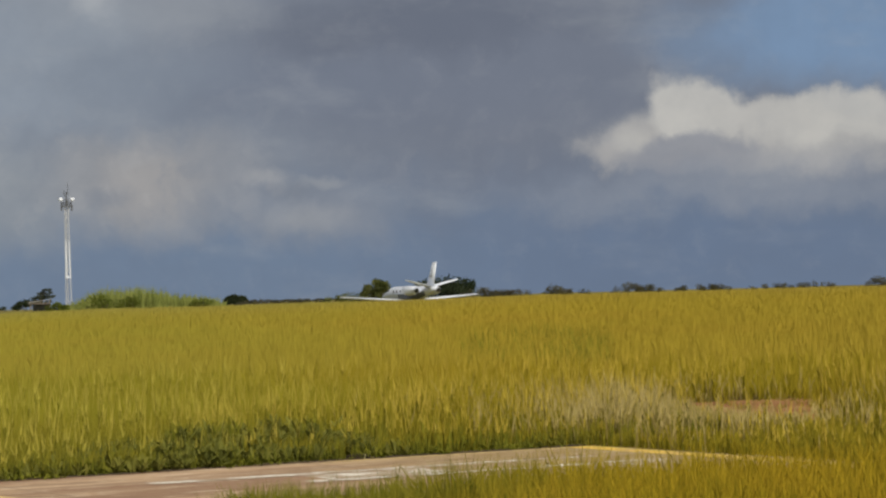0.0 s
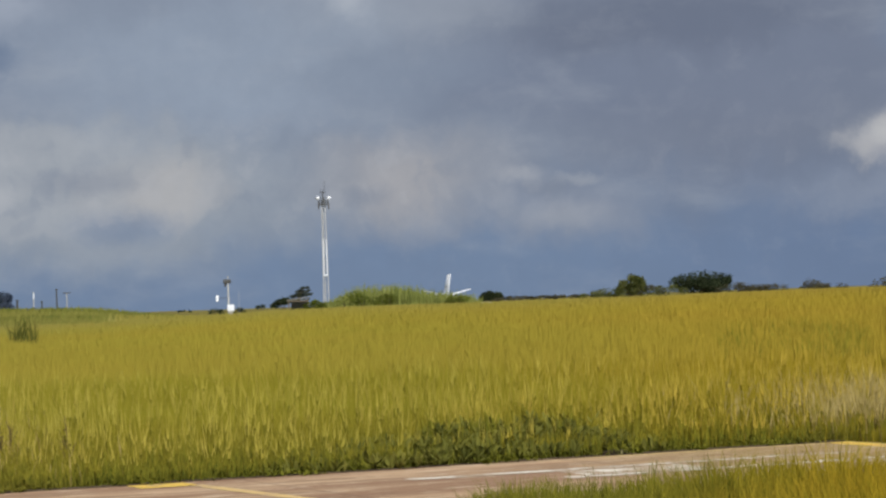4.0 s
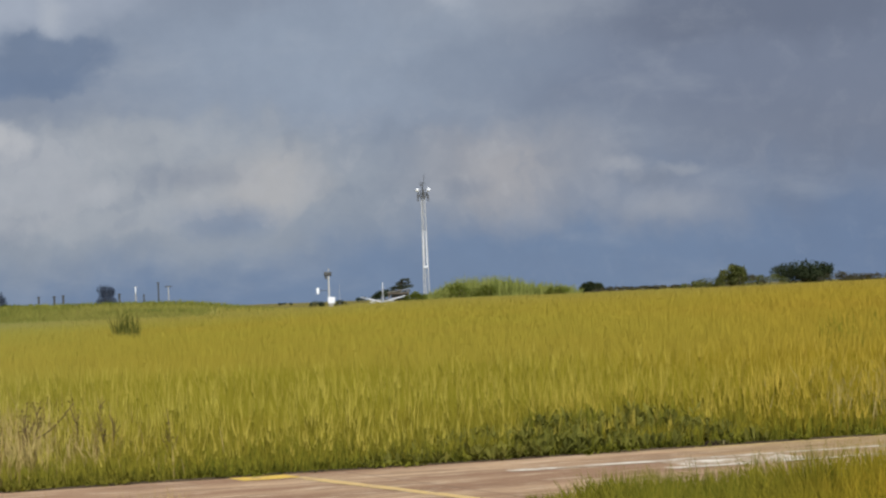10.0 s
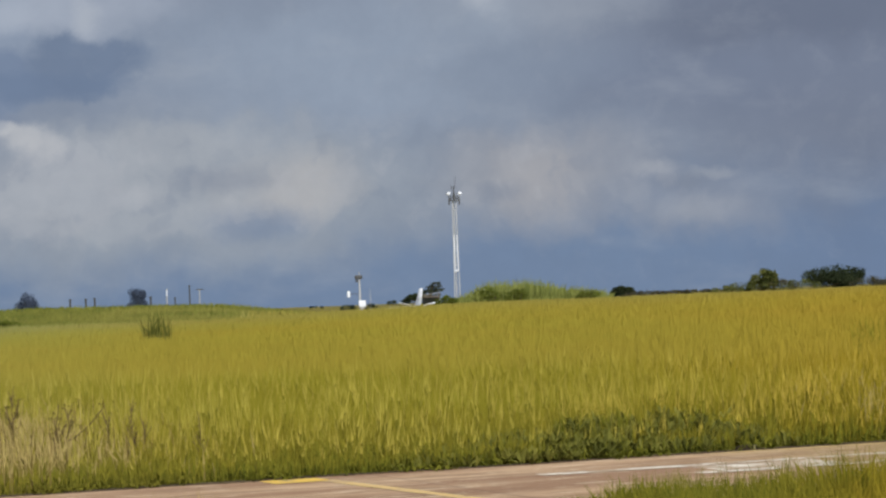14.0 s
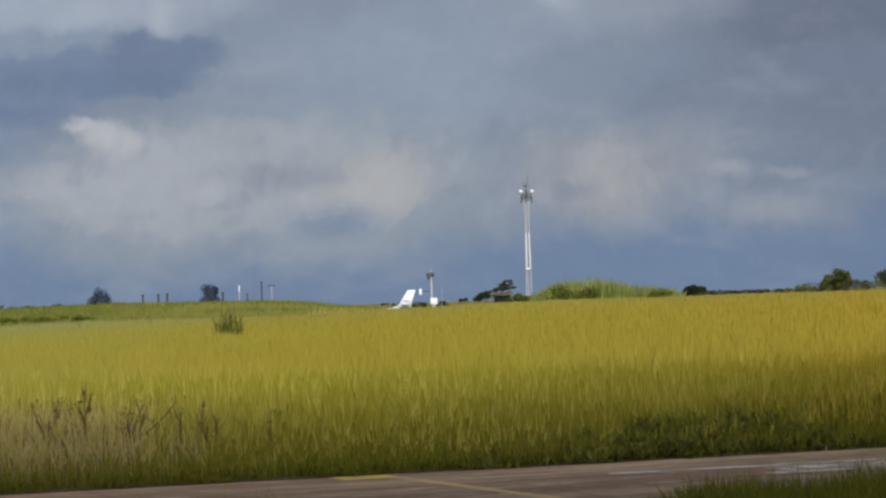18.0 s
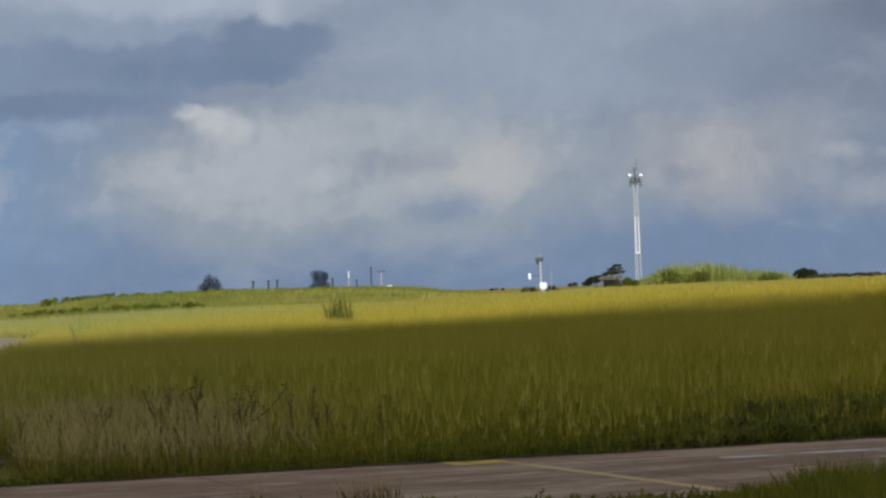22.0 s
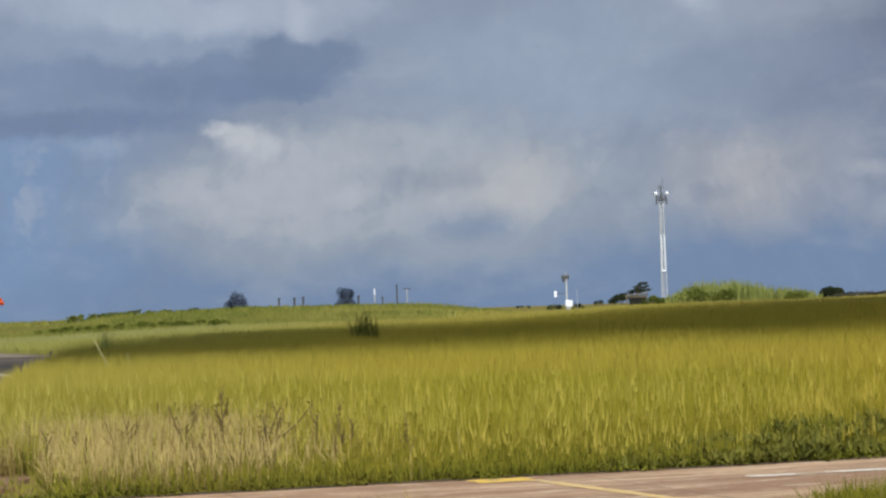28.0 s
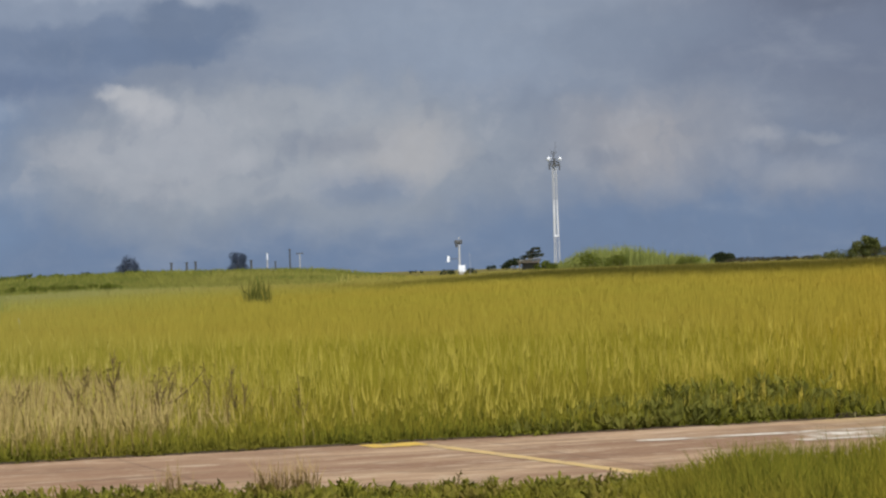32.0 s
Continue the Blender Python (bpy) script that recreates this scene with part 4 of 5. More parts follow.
for k, (az, w) in enumerate(((0.62, 3.0), (1.3, 2.6), (2.85, 2.4))):
    bush("bush", az, 280, top_at(0.25 - 0.085 * k, 280, az), w * 1.25, "leaf_green", "green bush among the reeds", 14, 900, 0.18, 140 + k)
bush("bush", -0.22, 240, top_at(0.035, 240, -0.22), 2.7, "leaf_green", "dark green bush in front of the reeds", 14, 1000, 0.16, 150)
bush("bush", -0.05, 330, top_at(0.0, 330, -0.05), 3.2, "leaf_dark", "dark low bush at the tower's foot", 9, 700, 0.24, 43)
bush("bush", -0.85, 470, top_at(0.12, 470, -0.85), 4.5, "leaf_dark", "dark shrubs beside a flat-topped tree", 10, 700, 0.3, 44)
bush("bush", -1.25, 470, top_at(-0.02, 470, -1.25), 4.5, "leaf_dark", "low dark shrubs beside a flat-topped tree", 8, 420, 0.28, 45)
bush("bush", -2.35, 425, top_at(-0.06, 425, -2.35), 2.6, "leaf_dark", "low dark shrub beside the weather mast", 7, 400, 0.22, 46)
bush("bush", -1.85, 425, top_at(-0.07, 425, -1.85), 2.2, "leaf_dark", "low dark shrub beside the weather mast", 7, 400, 0.22, 47)
bush("bush", -3.05, 450, top_at(-0.1, 450, -3.05), 2.6, "leaf_dark", "low dark shrub on the skyline", 7, 300, 0.22, 48)
tree("far_tree", -6.86, 640, top_at(0.52, 640, -6.86), 5.2, "leaf_blue", "tall dusky tree far behind the swell", 0.06, 26, 5200, 0.32, 1.25, 9)
tree("far_tree", -9.2, 640, top_at(0.47, 640, -9.2), 5.6, "leaf_blue", "tall dusky tree far behind the swell", 0.06, 26, 5200, 0.32, 1.25, 10)
bush("bush", -9.0, 560, top_at(0.12, 560, -9.0), 5.0, "leaf_green", "green bush behind the swell", 9, 500, 0.3, 49)
tree("far_tree", -10.12, 560, top_at(0.17, 560, -10.12), 2.6, "leaf_blue", "small round dark tree behind the swell", 0.3, 10, 700, 0.3, 0.9, 11)
rng = random.Random(77)
for k in range(26):
    az = -12.6 + 0.36 * k + rng.uniform(-0.12, 0.12)
    if az > -5.3:
        break
    el = 0.05 * rng.random() + float(np.interp(az, (-12.6, -11.0, -8.3, -8.0), (0.02, 0.05, 0.05, 0.0)))
    bush("bush", az, 302, top_at(el, 302, az), rng.uniform(2.8, 5.6), "leaf_fresh", "low green bush on the far swell", 13, 620, 0.21, 60 + k)
for k in range(10):                          # a hedge where the rising ground shows at that angle
    az = -13.2 + 0.40 * k
    el = float(np.interp(az, (-13.2, -12.0, -9.6), (-0.31, -0.25, -0.23)))
    d = next((q for q in range(190, 298) if math.degrees(math.atan2(ground_z(*polar(az, q)) + 0.5 - EYE[2], q)) > el), 262)
    bush("bush", az, d, top_at(el + 0.05 + 0.02 * rng.random(), d, az), rng.uniform(2.2, 3.0), "leaf_green", "low dark green bush in a hedge below the swell", 10, 480, 0.16, 100 + k)


# ---- masts and posts ----
def lattice_tower(az, d, foot, tip):
    """A slim three-legged mast with cross ties, dishes and panel aerials."""
    x, y = polar(az, d)
    t = thing("lattice_tower", (x, y, foot), "tall slim galvanised lattice mast with white drum aerials", "mast", turn=8)
    h = tip - foot
    body = h * 0.86
    corners = [(-0.62, -0.35), (0.62, -0.35), (0.0, 0.7)]
    for cx, cy in corners:
        part("leg", rod((cx * 1.15, cy * 1.15, 0), (cx * 0.72, cy * 0.72, body), 0.11, 0.085, 8), "galvanised", t)
    n = 16
    for k in range(n):
        z0, z1 = body * k / n, body * (k + 1) / n
        s0, s1 = 1.15 - 0.43 * k / n, 1.15 - 0.43 * (k + 1) / n
        for i in range(3):
            a, b = corners[i], corners[(i + 1) % 3]
            part("brace", rod((a[0] * s0, a[1] * s0, z0), (b[0] * s1, b[1] * s1, z1), 0.032, seg=4), "galvanised", t)
            part("cross_tie", rod((a[0] * s1, a[1] * s1, z1), (b[0] * s1, b[1] * s1, z1), 0.022, seg=4), "galvanised", t)
    zu = body * 0.43
    part("ladder_foot", box(0, -0.45, zu, 1.05, 0.12, 0.35, 0.03), "white_paint", t, "white foot of the cable ladder")
    for sx in (-0.42, 0.42):
        part("ladder_rail", rod((sx, -0.45, zu), (sx * 0.8, -0.40, body * 0.72), 0.11, 0.10, 6), "white_paint", t, "white cable ladder rail")
    part("platform", box(0, 0, body + 0.1, 2.3, 2.3, 0.18, 0.04), "dark_steel", t)
    for k in range(10):
        bm = bmesh.new()
        a = 2 * math.pi * k / 10
        rod((1.25 * math.cos(a), 1.25 * math.sin(a), body + 0.1), (1.25 * math.cos(a), 1.25 * math.sin(a), body + 1.1), 0.05, seg=5, bm=bm)
        b = 2 * math.pi * (k + 1) / 10
        for zz in (0.6, 1.1):
            rod((1.25 * math.cos(a), 1.25 * math.sin(a), body + zz), (1.25 * math.cos(b), 1.25 * math.sin(b), body + zz), 0.05, seg=5, bm=bm)
        part("guard_rail", bm, "dark_steel", t)
    part("top_pole", rod((0, 0, body), (0, 0, h * 0.965), 0.16, 0.12), "dark_steel", t)
    for sx in (-1, 1):
        drum = rod((sx * 1.35, -0.9, body + 1.75), (sx * 1.45, 0.1, body + 1.75), 0.42, 0.42, 16)
        dd = part("drum_aerial", smooth(drum), "white_paint", t, "white drum aerial")
        part("arm", rod((0, 0, body + 1.7), (sx * 1.3, 0, body + 1.7), 0.07, seg=6), "dark_steel", t)
        part("panel_aerial", box(sx * 1.25, -0.5, body - 0.25, 0.35, 0.2, 1.5, 0.04), "dark_steel", t)
    part("panel_aerial", box(0, -1.1, body + 0.7, 0.4, 0.2, 1.7, 0.04), "dark_steel", t)
    part("rod_aerial", rod((0.35, 0, h * 0.95), (0.45, 0, h * 1.025), 0.06, 0.04, 6), "dark_steel", t)
    part("rod_aerial", rod((-0.35, 0, h * 0.93), (-0.6, 0, h * 0.975), 0.06, 0.04, 6), "dark_steel", t)
    part("crossarm", rod((-0.8, 0, h * 0.95), (0.8, 0, h * 0.95), 0.06, seg=6), "dark_steel", t)
    return t


lattice_tower(0.02, 650, -4.3, EYE[2] + 650 * math.tan(radians(2.50)))

x, y = polar(-2.08, 420)
gz = ground_z(x, y)
mast = thing("weather_mast", (x, y, gz - 0.1), "white weather mast with instruments and a white cabinet", "mast")
H = EYE[2] + 420 * math.tan(radians(0.625)) - gz
part("pole", rod((0, 0, 0), (0, 0, H - 0.6), 0.145, 0.13), "galvanised", mast)
part("sensor_head", box(-0.12, 0, H - 0.85, 1.2, 0.5, 0.65, 0.1), "dark_steel", mast, "dark instrument head")
part("sensor_bracket", box(-0.42, 0, H - 1.35, 0.35, 0.3, 0.6, 0.05), "dark_steel", mast)
part("finial", rod((0, 0, H - 0.4), (0, 0, H), 0.10, 0.06), "grey_paint", mast)
part("arm", rod((0, 0, H - 3.45), (-1.75, 0, H - 3.45), 0.05, seg=6), "dark_steel", mast)
part("instrument_box", box(-1.75, -0.1, H - 3.5, 0.42, 0.35, 0.95, 0.05), "white_paint", mast, "small white instrument box")
cab = part("cabinet", box(0.35, -0.5, H - 5.03, 1.1, 0.7, 1.0, 0.05), "white_paint", mast, "white equipment cabinet")
part("cabinet_stand", box(0.35, -0.5, (H - 5.53) / 2, 0.6, 0.5, H - 5.53, 0.03), "grey_paint", mast)
part("cabinet_door", box(0.35, -0.86, H - 5.03, 0.95, 0.03, 0.85, 0.01), "white_paint", cab)
part("whip_aerial", rod((1.65, 0, 0), (1.65, 0, H - 2.6), 0.035, 0.02, 5), "galvanised", mast)


def post(name, az, d, top, r, mat, label, extra=None):
    x, y = polar(az, d)
    g = ground_z(x, y)
    t = thing(name, (x, y, g - 0.1), label, "post", group="posts behind the swell")
    h = EYE[2] + d * math.tan(radians(top)) - g + 0.1
    part("shaft", rod((0, 0, 0), (0, 0, h), r, r * 0.92, 8), mat, t)
    if extra == "tee":
        part("crossbar", box(0, 0, h, 1.35, 0.22, 0.18, 0.03), "dark_steel", t, "dark crossbar")
    elif extra == "cap":
        part("cap", box(0, 0, h - 0.05, r * 2.6, r * 2.6, 0.22, 0.03), "dark_steel", t)
    elif extra == "white":
        part("sleeve", rod((0, 0, h * 0.72), (0, 0, h - 0.2), r * 1.2, r * 1.1, 8), "white_paint", t, "white sleeve")
    return t


for az, top in ((-8.28, 0.24), (-7.95, 0.24), (-7.76, 0.25), (-6.57, 0.24)):
    post("post", az, 480, top, 0.19, "dark_steel", "short dark post on the skyline", "cap")
post("post", -6.22, 480, 0.40, 0.10, "grey_paint", "slim post with a white upper sleeve", "white")
post("post", -6.05, 480, 0.20, 0.13, "dark_steel", "short dark post on the skyline", "cap")
post("tall_post", -5.735, 480, 0.45, 0.14, "dark_steel", "tall dark post on the skyline", "cap")
post("lamp_post", -5.52, 480, 0.36, 0.09, "grey_paint", "post with a dark crossbar on top", "tee")

# flat-topped tree behind the tower's foot, in tiers with sky between them
x, y = polar(-0.55, 480)
gz = ground_z(x, y)
top = EYE[2] + 480 * math.tan(radians(0.35)) - gz
t = thing("tiered_tree", (x, y, gz - 0.1), "flat-topped dark tree with tiered boughs", "tree")
part("trunk", smooth(rod((-0.6, 0, 0), (0.2, 0, top - 0.9), 0.22, 0.1, 7)), "bark", t)
for k, (dx, dz, w, lf) in enumerate(((1.0, -0.25, 0.7, "leaf_haze"), (0.6, -0.85, 1.2, "leaf_haze"), (0.7, -1.5, 1.5, "leaf_haze"), (-0.3, -1.7, 1.3, "leaf_haze"), (-0.4, -2.4, 2.0, "leaf_haze"), (-1.9, -2.5, 1.5, "leaf_haze"), (-3.4, -2.9, 1.4, "leaf_haze"))):
    part("bough", rod((-0.3, 0, max(0.4, top + dz - 1.0)), (dx, 0, top + dz), 0.09, 0.03, 5), "bark", t)
    cs = [(dx + w * f, 0.5 * ((j * 7) % 3 - 1), top + dz + 0.08 * ((j * 5) % 3 - 1)) for j, f in enumerate((-0.8, -0.4, 0.0, 0.4, 0.8))]
    part("tier", leaf_cloud(cs, [w * 0.36] * 5, 420, 0.24, 200 + k, 0.5), lf, t)

# open shelter under the tiered tree
x, y = polar(-0.585, 405)
gz = ground_z(x, y)
hut = thing("shelter", (x, y, gz - 0.1), "open shelter with a weathered grey sheet roof on timber posts", "shelter")
RIDGE = EYE[2] + 405 * math.tan(radians(0.085)) - gz
for k in range(9):                           # sheets side by side, sloping to the west
    bm = box(-1.6 + 0.4 * k, 0, RIDGE - 0.19 + 0.048 * k, 0.37, 2.6, 0.10, 0.02)
    part("roof_sheet", bm, "sheet_roof", hut)
for sx, sy in ((-1.45, -1.0), (1.45, -1.0), (-1.45, 1.0), (1.45, 1.0)):
    part("post", rod((sx, sy, 0), (sx, sy, RIDGE - 0.24 + 0.12 * (sx + 1.6)), 0.09, 0.08, 8), "timber", hut)
part("beam", box(0, -1.0, RIDGE - 0.36, 3.1, 0.12, 0.16, 0.02), "timber", hut)
# added dark panel that fills the dark space below the roof
part("back_panel", box(0.2, 1.05, (RIDGE - 0.3) / 2, 2.6, 0.06, RIDGE - 0.5, 0.01), "dark_steel", hut, "dark panel added under the roof")

# windsock
x, y = polar(-14.53, 250)
gz = gz_sock = ground_z(x, y)
sock = thing("windsock", (x, y, gz - 0.1), "orange windsock hanging from a tall mast", "windsock")
part("mast", rod((0, 0, 0), (0, 0, 5.6 - gz), 0.055, 0.035), "galvanised", sock)
sleeve = new("sleeve")
sleeve.parent = sock
sleeve.matrix_local = pose(0.1, 0, 5.38 - gz)
part("collar", smooth(loft([[(0.02 + px, r * math.cos(a * math.pi / 8), r * math.sin(a * math.pi / 8)) for a in range(16)] for px, r in ((-0.04, 0.44), (-0.04, 0.48), (0.04, 0.48), (0.04, 0.44), (-0.04, 0.44))], close=False)), "galvanised", sleeve, "steel hoop at the mouth")
for k in range(5):                           # open cloth tube, drawn as five rings
    x0, x1 = 0.48 * k, 0.48 * (k + 1)
    r0, r1 = 0.46 - 0.052 * k, 0.46 - 0.052 * (k + 1)
    tube = [[(px, r * math.cos(a * math.pi / 8), r * math.sin(a * math.pi / 8)) for a in range(16)] for px, r in ((x0, r0), (x1, r1), (x1, r1 - 0.012), (x0, r0 - 0.012), (x0, r0))]
    part("band", smooth(loft(tube, close=False)), "orange", sleeve)

# stakes and shrub in the field
for az, d, h, lean, r in ((-11.80, 90, 1.35, -26, 0.028), (-11.50, 92, 0.80, -5, 0.02)):
    x, y = polar(az, d)
    t = thing("stake", (x, y, ground_z(x, y) - 0.15), "pale wooden stake standing in the grass", "stake", group="stakes in the grass")
    part("shaft", rod((0, 0, 0), (math.tan(radians(lean)) * (h + 0.15), 0, h + 0.15), r, r * 0.8, 6), "stake", t)
x, y = polar(-6.45, 128)
gz = ground_z(x, y)
rng = np.random.default_rng(31)
n = 120
a, q = rng.uniform(0, 2 * np.pi, n), np.sqrt(rng.uniform(0, 1, n)) * 0.66
pts = np.stack([x + q * np.cos(a), y + q * np.sin(a), np.full(n, gz - 0.05)], 1)
blades("tall_weeds", pts, rng.uniform(0.7, 2.0, n), rng.uniform(0.03, 0.08, n), ("tall_weed", "tall_weed"), 0.22, label="clump of tall dark green weeds in the field", category="weeds")
x, y = polar(-13.17, 139)
marker = thing("marker_post", (x, y, ground_z(x, y) - 0.05), "small dark marker post beside the taxiway", "marker post")
part("post", box(0, 0, 0.10, 0.07, 0.07, 0.20, 0.01), "timber", marker)
part("board", box(0, 0, 0.31, 0.15, 0.08, 0.24, 0.015), "dark_steel", marker, "dark upright board")

x, y = polar(-4.6, 200)
pts = np.stack([x + rng.normal(0, 0.35, 40), y + rng.normal(0, 0.3, 40), np.full(40, ground_z(x, y))], 1)
blades("tall_weeds", pts, rng.uniform(0.8, 1.6, 40), rng.uniform(0.03, 0.06, 40), ("stem", "stalk"), 0.15, label="bleached weeds standing out of the far grass", category="weeds")
x, y = polar(-12.02, 132)
pts = np.stack([x + rng.normal(0, 0.22, 60), y + rng.normal(0, 0.25, 60), np.full(60, ground_z(x, y))], 1)
blades("tall_weeds", pts, rng.uniform(0.7, 1.5, 60), rng.uniform(0.02, 0.05, 60), ("reed", "reed"), 0.2, label="pale green weeds standing out of the field", category="weeds")


# ---- aircraft ----
def foil(root, tip, thick, bm=None):
    """A tapered surface between two chords ((le point), (te point)), with a rounded nose."""
    rings = []
    for (le, te), th in ((root, thick[0]), (tip, thick[1])):
        le, te = Vector(le), Vector(te)
        other = Vector(tip[0]) - Vector(root[0])
        up = (te - le).cross(other).normalized()
        ring = []
        for f, w in ((0, 0), (0.06, 0.55), (0.25, 1), (0.6, 0.7), (1, 0.06)):
            ring.append(le.lerp(te, f) + up * th * w / 2)
        for f, w in ((1, 0.06), (0.6, 0.7), (0.25, 1), (0.06, 0.55)):
            ring.append(le.lerp(te, f) - up * th * w / 2)
        rings.append(ring)
    return smooth(loft(rings))


def oval(y, zc, rx, rz, n=20):
    return [(rx * math.cos(2 * math.pi * k / n), y, zc + rz * math.sin(2 * math.pi * k / n)) for k in range(n)]


def make_aircraft():
    t = tagged(new("business_jet"), "white twin-engined business jet taxiing behind the grass", "aeroplane")
    part("fuselage", smooth(loft([oval(*s) for s in (
        (7.6, 1.38, 0.04, 0.04), (7.35, 1.38, 0.25, 0.2), (6.7, 1.42, 0.48, 0.40), (5.7, 1.50, 0.66, 0.6), (4.9, 1.62, 0.76, 0.76), (4.0, 1.66, 0.80, 0.84),
        (1.0, 1.66, 0.82, 0.86), (-1.4, 1.68, 0.80, 0.84), (-3.2, 1.80, 0.64, 0.68), (-4.8, 1.98, 0.42, 0.46), (-6.0, 2.10, 0.24, 0.28), (-6.7, 2.16, 0.06, 0.08))])), "white_paint", t)
    for s in (-1, 1):
        part("wing", foil(((s * 0.5, 1.6, 0.98), (s * 0.5, -1.1, 0.92)), ((s * 7.9, 0.75, 1.50), (s * 7.9, -0.45, 1.48)), (0.34, 0.13)), "white_paint", t, "white low wing")
        part("tailplane", foil(((s * 0.15, -4.7, 2.42), (s * 0.15, -6.3, 2.40)), ((s * 2.9, -5.35, 3.12), (s * 2.9, -6.25, 3.10)), (0.26, 0.14)), "white_paint", t, "white tailplane with raised tips")
        eng = part("engine", smooth(loft([oval(y, 2.02, r, r, 16) for y, r in ((-1.75, 0.42), (-1.95, 0.50), (-2.8, 0.54), (-3.9, 0.43), (-4.5, 0.30))])), "white_paint", t, "white engine pod")
        for v in eng.data.vertices:
            v.co.x += s * 1.28
        inlet = part("intake", smooth(loft([oval(y, 2.02, r, r, 16) for y, r in ((-1.66, 0.43), (-1.74, 0.47), (-1.86, 0.48))])), "polished", eng, "polished intake ring")
        fan = part("fan", loft([oval(y, 2.02, r, r, 16) for y, r in ((-1.64, 0.36), (-1.70, 0.37))]), "dark_steel", eng, "dark intake")
        noz = part("nozzle", loft([oval(y, 2.02, r, r, 16) for y, r in ((-4.45, 0.25), (-4.75, 0.20))]), "dark_steel", eng, "dark exhaust nozzle")
        for o in (inlet, fan, noz):
            for v in o.data.vertices:
                v.co.x += s * 1.28
        # dark band that paints in the shade under the engine pod
        flank = [[(s * rx * 1.012 * math.cos(a), y, zc + rz * 1.012 * math.sin(a)) for a in (radians(-62 + 9 * k) for k in range(8))] for y, zc, rx, rz in ((1.6, 1.66, 0.82, 0.86), (0.2, 1.67, 0.815, 0.855), (-1.4, 1.68, 0.80, 0.84), (-3.2, 1.80, 0.64, 0.68), (-4.6, 1.96, 0.45, 0.49))]
        bm = bmesh.new()
        grid = [[bm.verts.new(p) for p in ring] for ring in flank]
        for a, b in zip(grid, grid[1:]):
            for k in range(7):
                bm.faces.new((a[k], a[k + 1], b[k + 1], b[k]))
        part("flank_shade", smooth(bm), "grey_blue", t, "dark grey-blue shade painted along the flank")
        part("pylon", box(s * 0.80, -2.9, 2.0, 0.75, 1.3, 0.16, 0.04), "white_paint", t)
        for k in range(5):
            part("cabin_window", box(s * 0.79, 2.9 - 0.95 * k, 1.98, 0.04, 0.32, 0.26, 0.015), "glass", t, "dark cabin window")
        part("cockpit_window", box(s * 0.5, 4.75, 2.06, 0.36, 0.5, 0.30, 0.04), "glass", t, "dark cockpit window")
        part("strut", rod((s * 2.1, -0.1, 0.3), (s * 2.0, -0.1, 1.05), 0.07), "polished", t)
        wheel = part("tyre", smooth(rod((s * 2.02, -0.1, 0.30), (s * 2.22, -0.1, 0.30), 0.30, 0.30, 18)), "rubber", t)
        part("rim", rod((s * 2.0, -0.1, 0.30), (s * 2.24, -0.1, 0.30), 0.15, 0.15, 12), "polished", wheel)
        part("flap", box(s * 2.6, -1.12, 0.98, 2.6, 0.5, 0.05, 0.02), "grey_paint", t, "grey flap edge")
    part("fin", foil(((0, -4.25, 2.3), (0, -6.15, 2.2)), ((0, -5.95, 4.95), (0, -7.05, 4.95)), (0.26, 0.12)), "white_paint", t, "swept white tail fin")
    part("rudder_seam", rod((0, -5.75, 2.7), (0, -6.65, 4.8), 0.055, 0.045, 6), "grey_paint", t, "grey rudder seam")
    part("dorsal_fillet", foil(((0, -2.6, 2.30), (0, -4.6, 2.25)), ((0, -4.35, 2.75), (0, -4.75, 2.75)), (0.16, 0.10)), "white_paint", t)
    for s in (-1, 1):
        part("registration_bar", box(s * 0.13, -5.75, 3.5, 0.012, 0.75, 0.2), "grey_paint", t, "grey bar on the fin")
    part("nose_strut", rod((0, 5.6, 0.25), (0, 5.5, 1.0), 0.06), "polished", t)
    nw = part("tyre", smooth(rod((-0.09, 5.6, 0.24), (0.09, 5.6, 0.24), 0.24, 0.24, 16)), "rubber", t)
    part("rim", rod((-0.10, 5.6, 0.24), (0.10, 5.6, 0.24), 0.12, 0.12, 12), "polished", nw)
    part("belly_fairing", box(0, 0.2, 0.92, 1.5, 3.4, 0.36, 0.12), "white_paint", t)
    return t


jet = make_aircraft()
JET = (  # seconds, bearing and distance of the fin, heading to the left of north
    (0.0, 7.85, 280, 16), (1.0, 6.36, 288, 16.5), (2.0, 5.03, 296, 17.3), (3.0, 3.85, 305, 19), (4.0, 2.66, 314, 18.5), (4.5, 2.15, 318, 18), (6.5, 0.44, 333, 13), (7.0, 0.06, 336, 11), (7.5, -0.34, 339, 7), (8.0, -0.63, 342, 4),
    (9.0, -0.86, 345, 2), (10.0, -0.92, 348, 3), (12.0, -0.92, 353, 6), (12.5, -0.88, 354.5, 8), (13.2, -0.81, 356, 13), (14.0, -0.78, 358, 26), (14.5, -0.86, 359, 38), (16.5, -1.52, 363, 74), (17.0, -1.87, 364, 82), (18.0, -2.56, 365, 88),
    (19.0, -3.31, 366, 88), (20.0, -4.0, 367, 82), (21.0, -4.72, 369, 66), (22.0, -5.36, 370, 62), (23.0, -5.95, 371, 72), (26.0, -7.3, 372, 84), (29.0, -7.9, 372, 88), (32.0, -8.2, 372, 88))


# ---- insects that dart past ----
def air(az, el, d):
    x, y = polar(az, d * math.cos(radians(el)))
    return pose(x, y, EYE[2] + d * math.sin(radians(el)), 0, 12, 0)


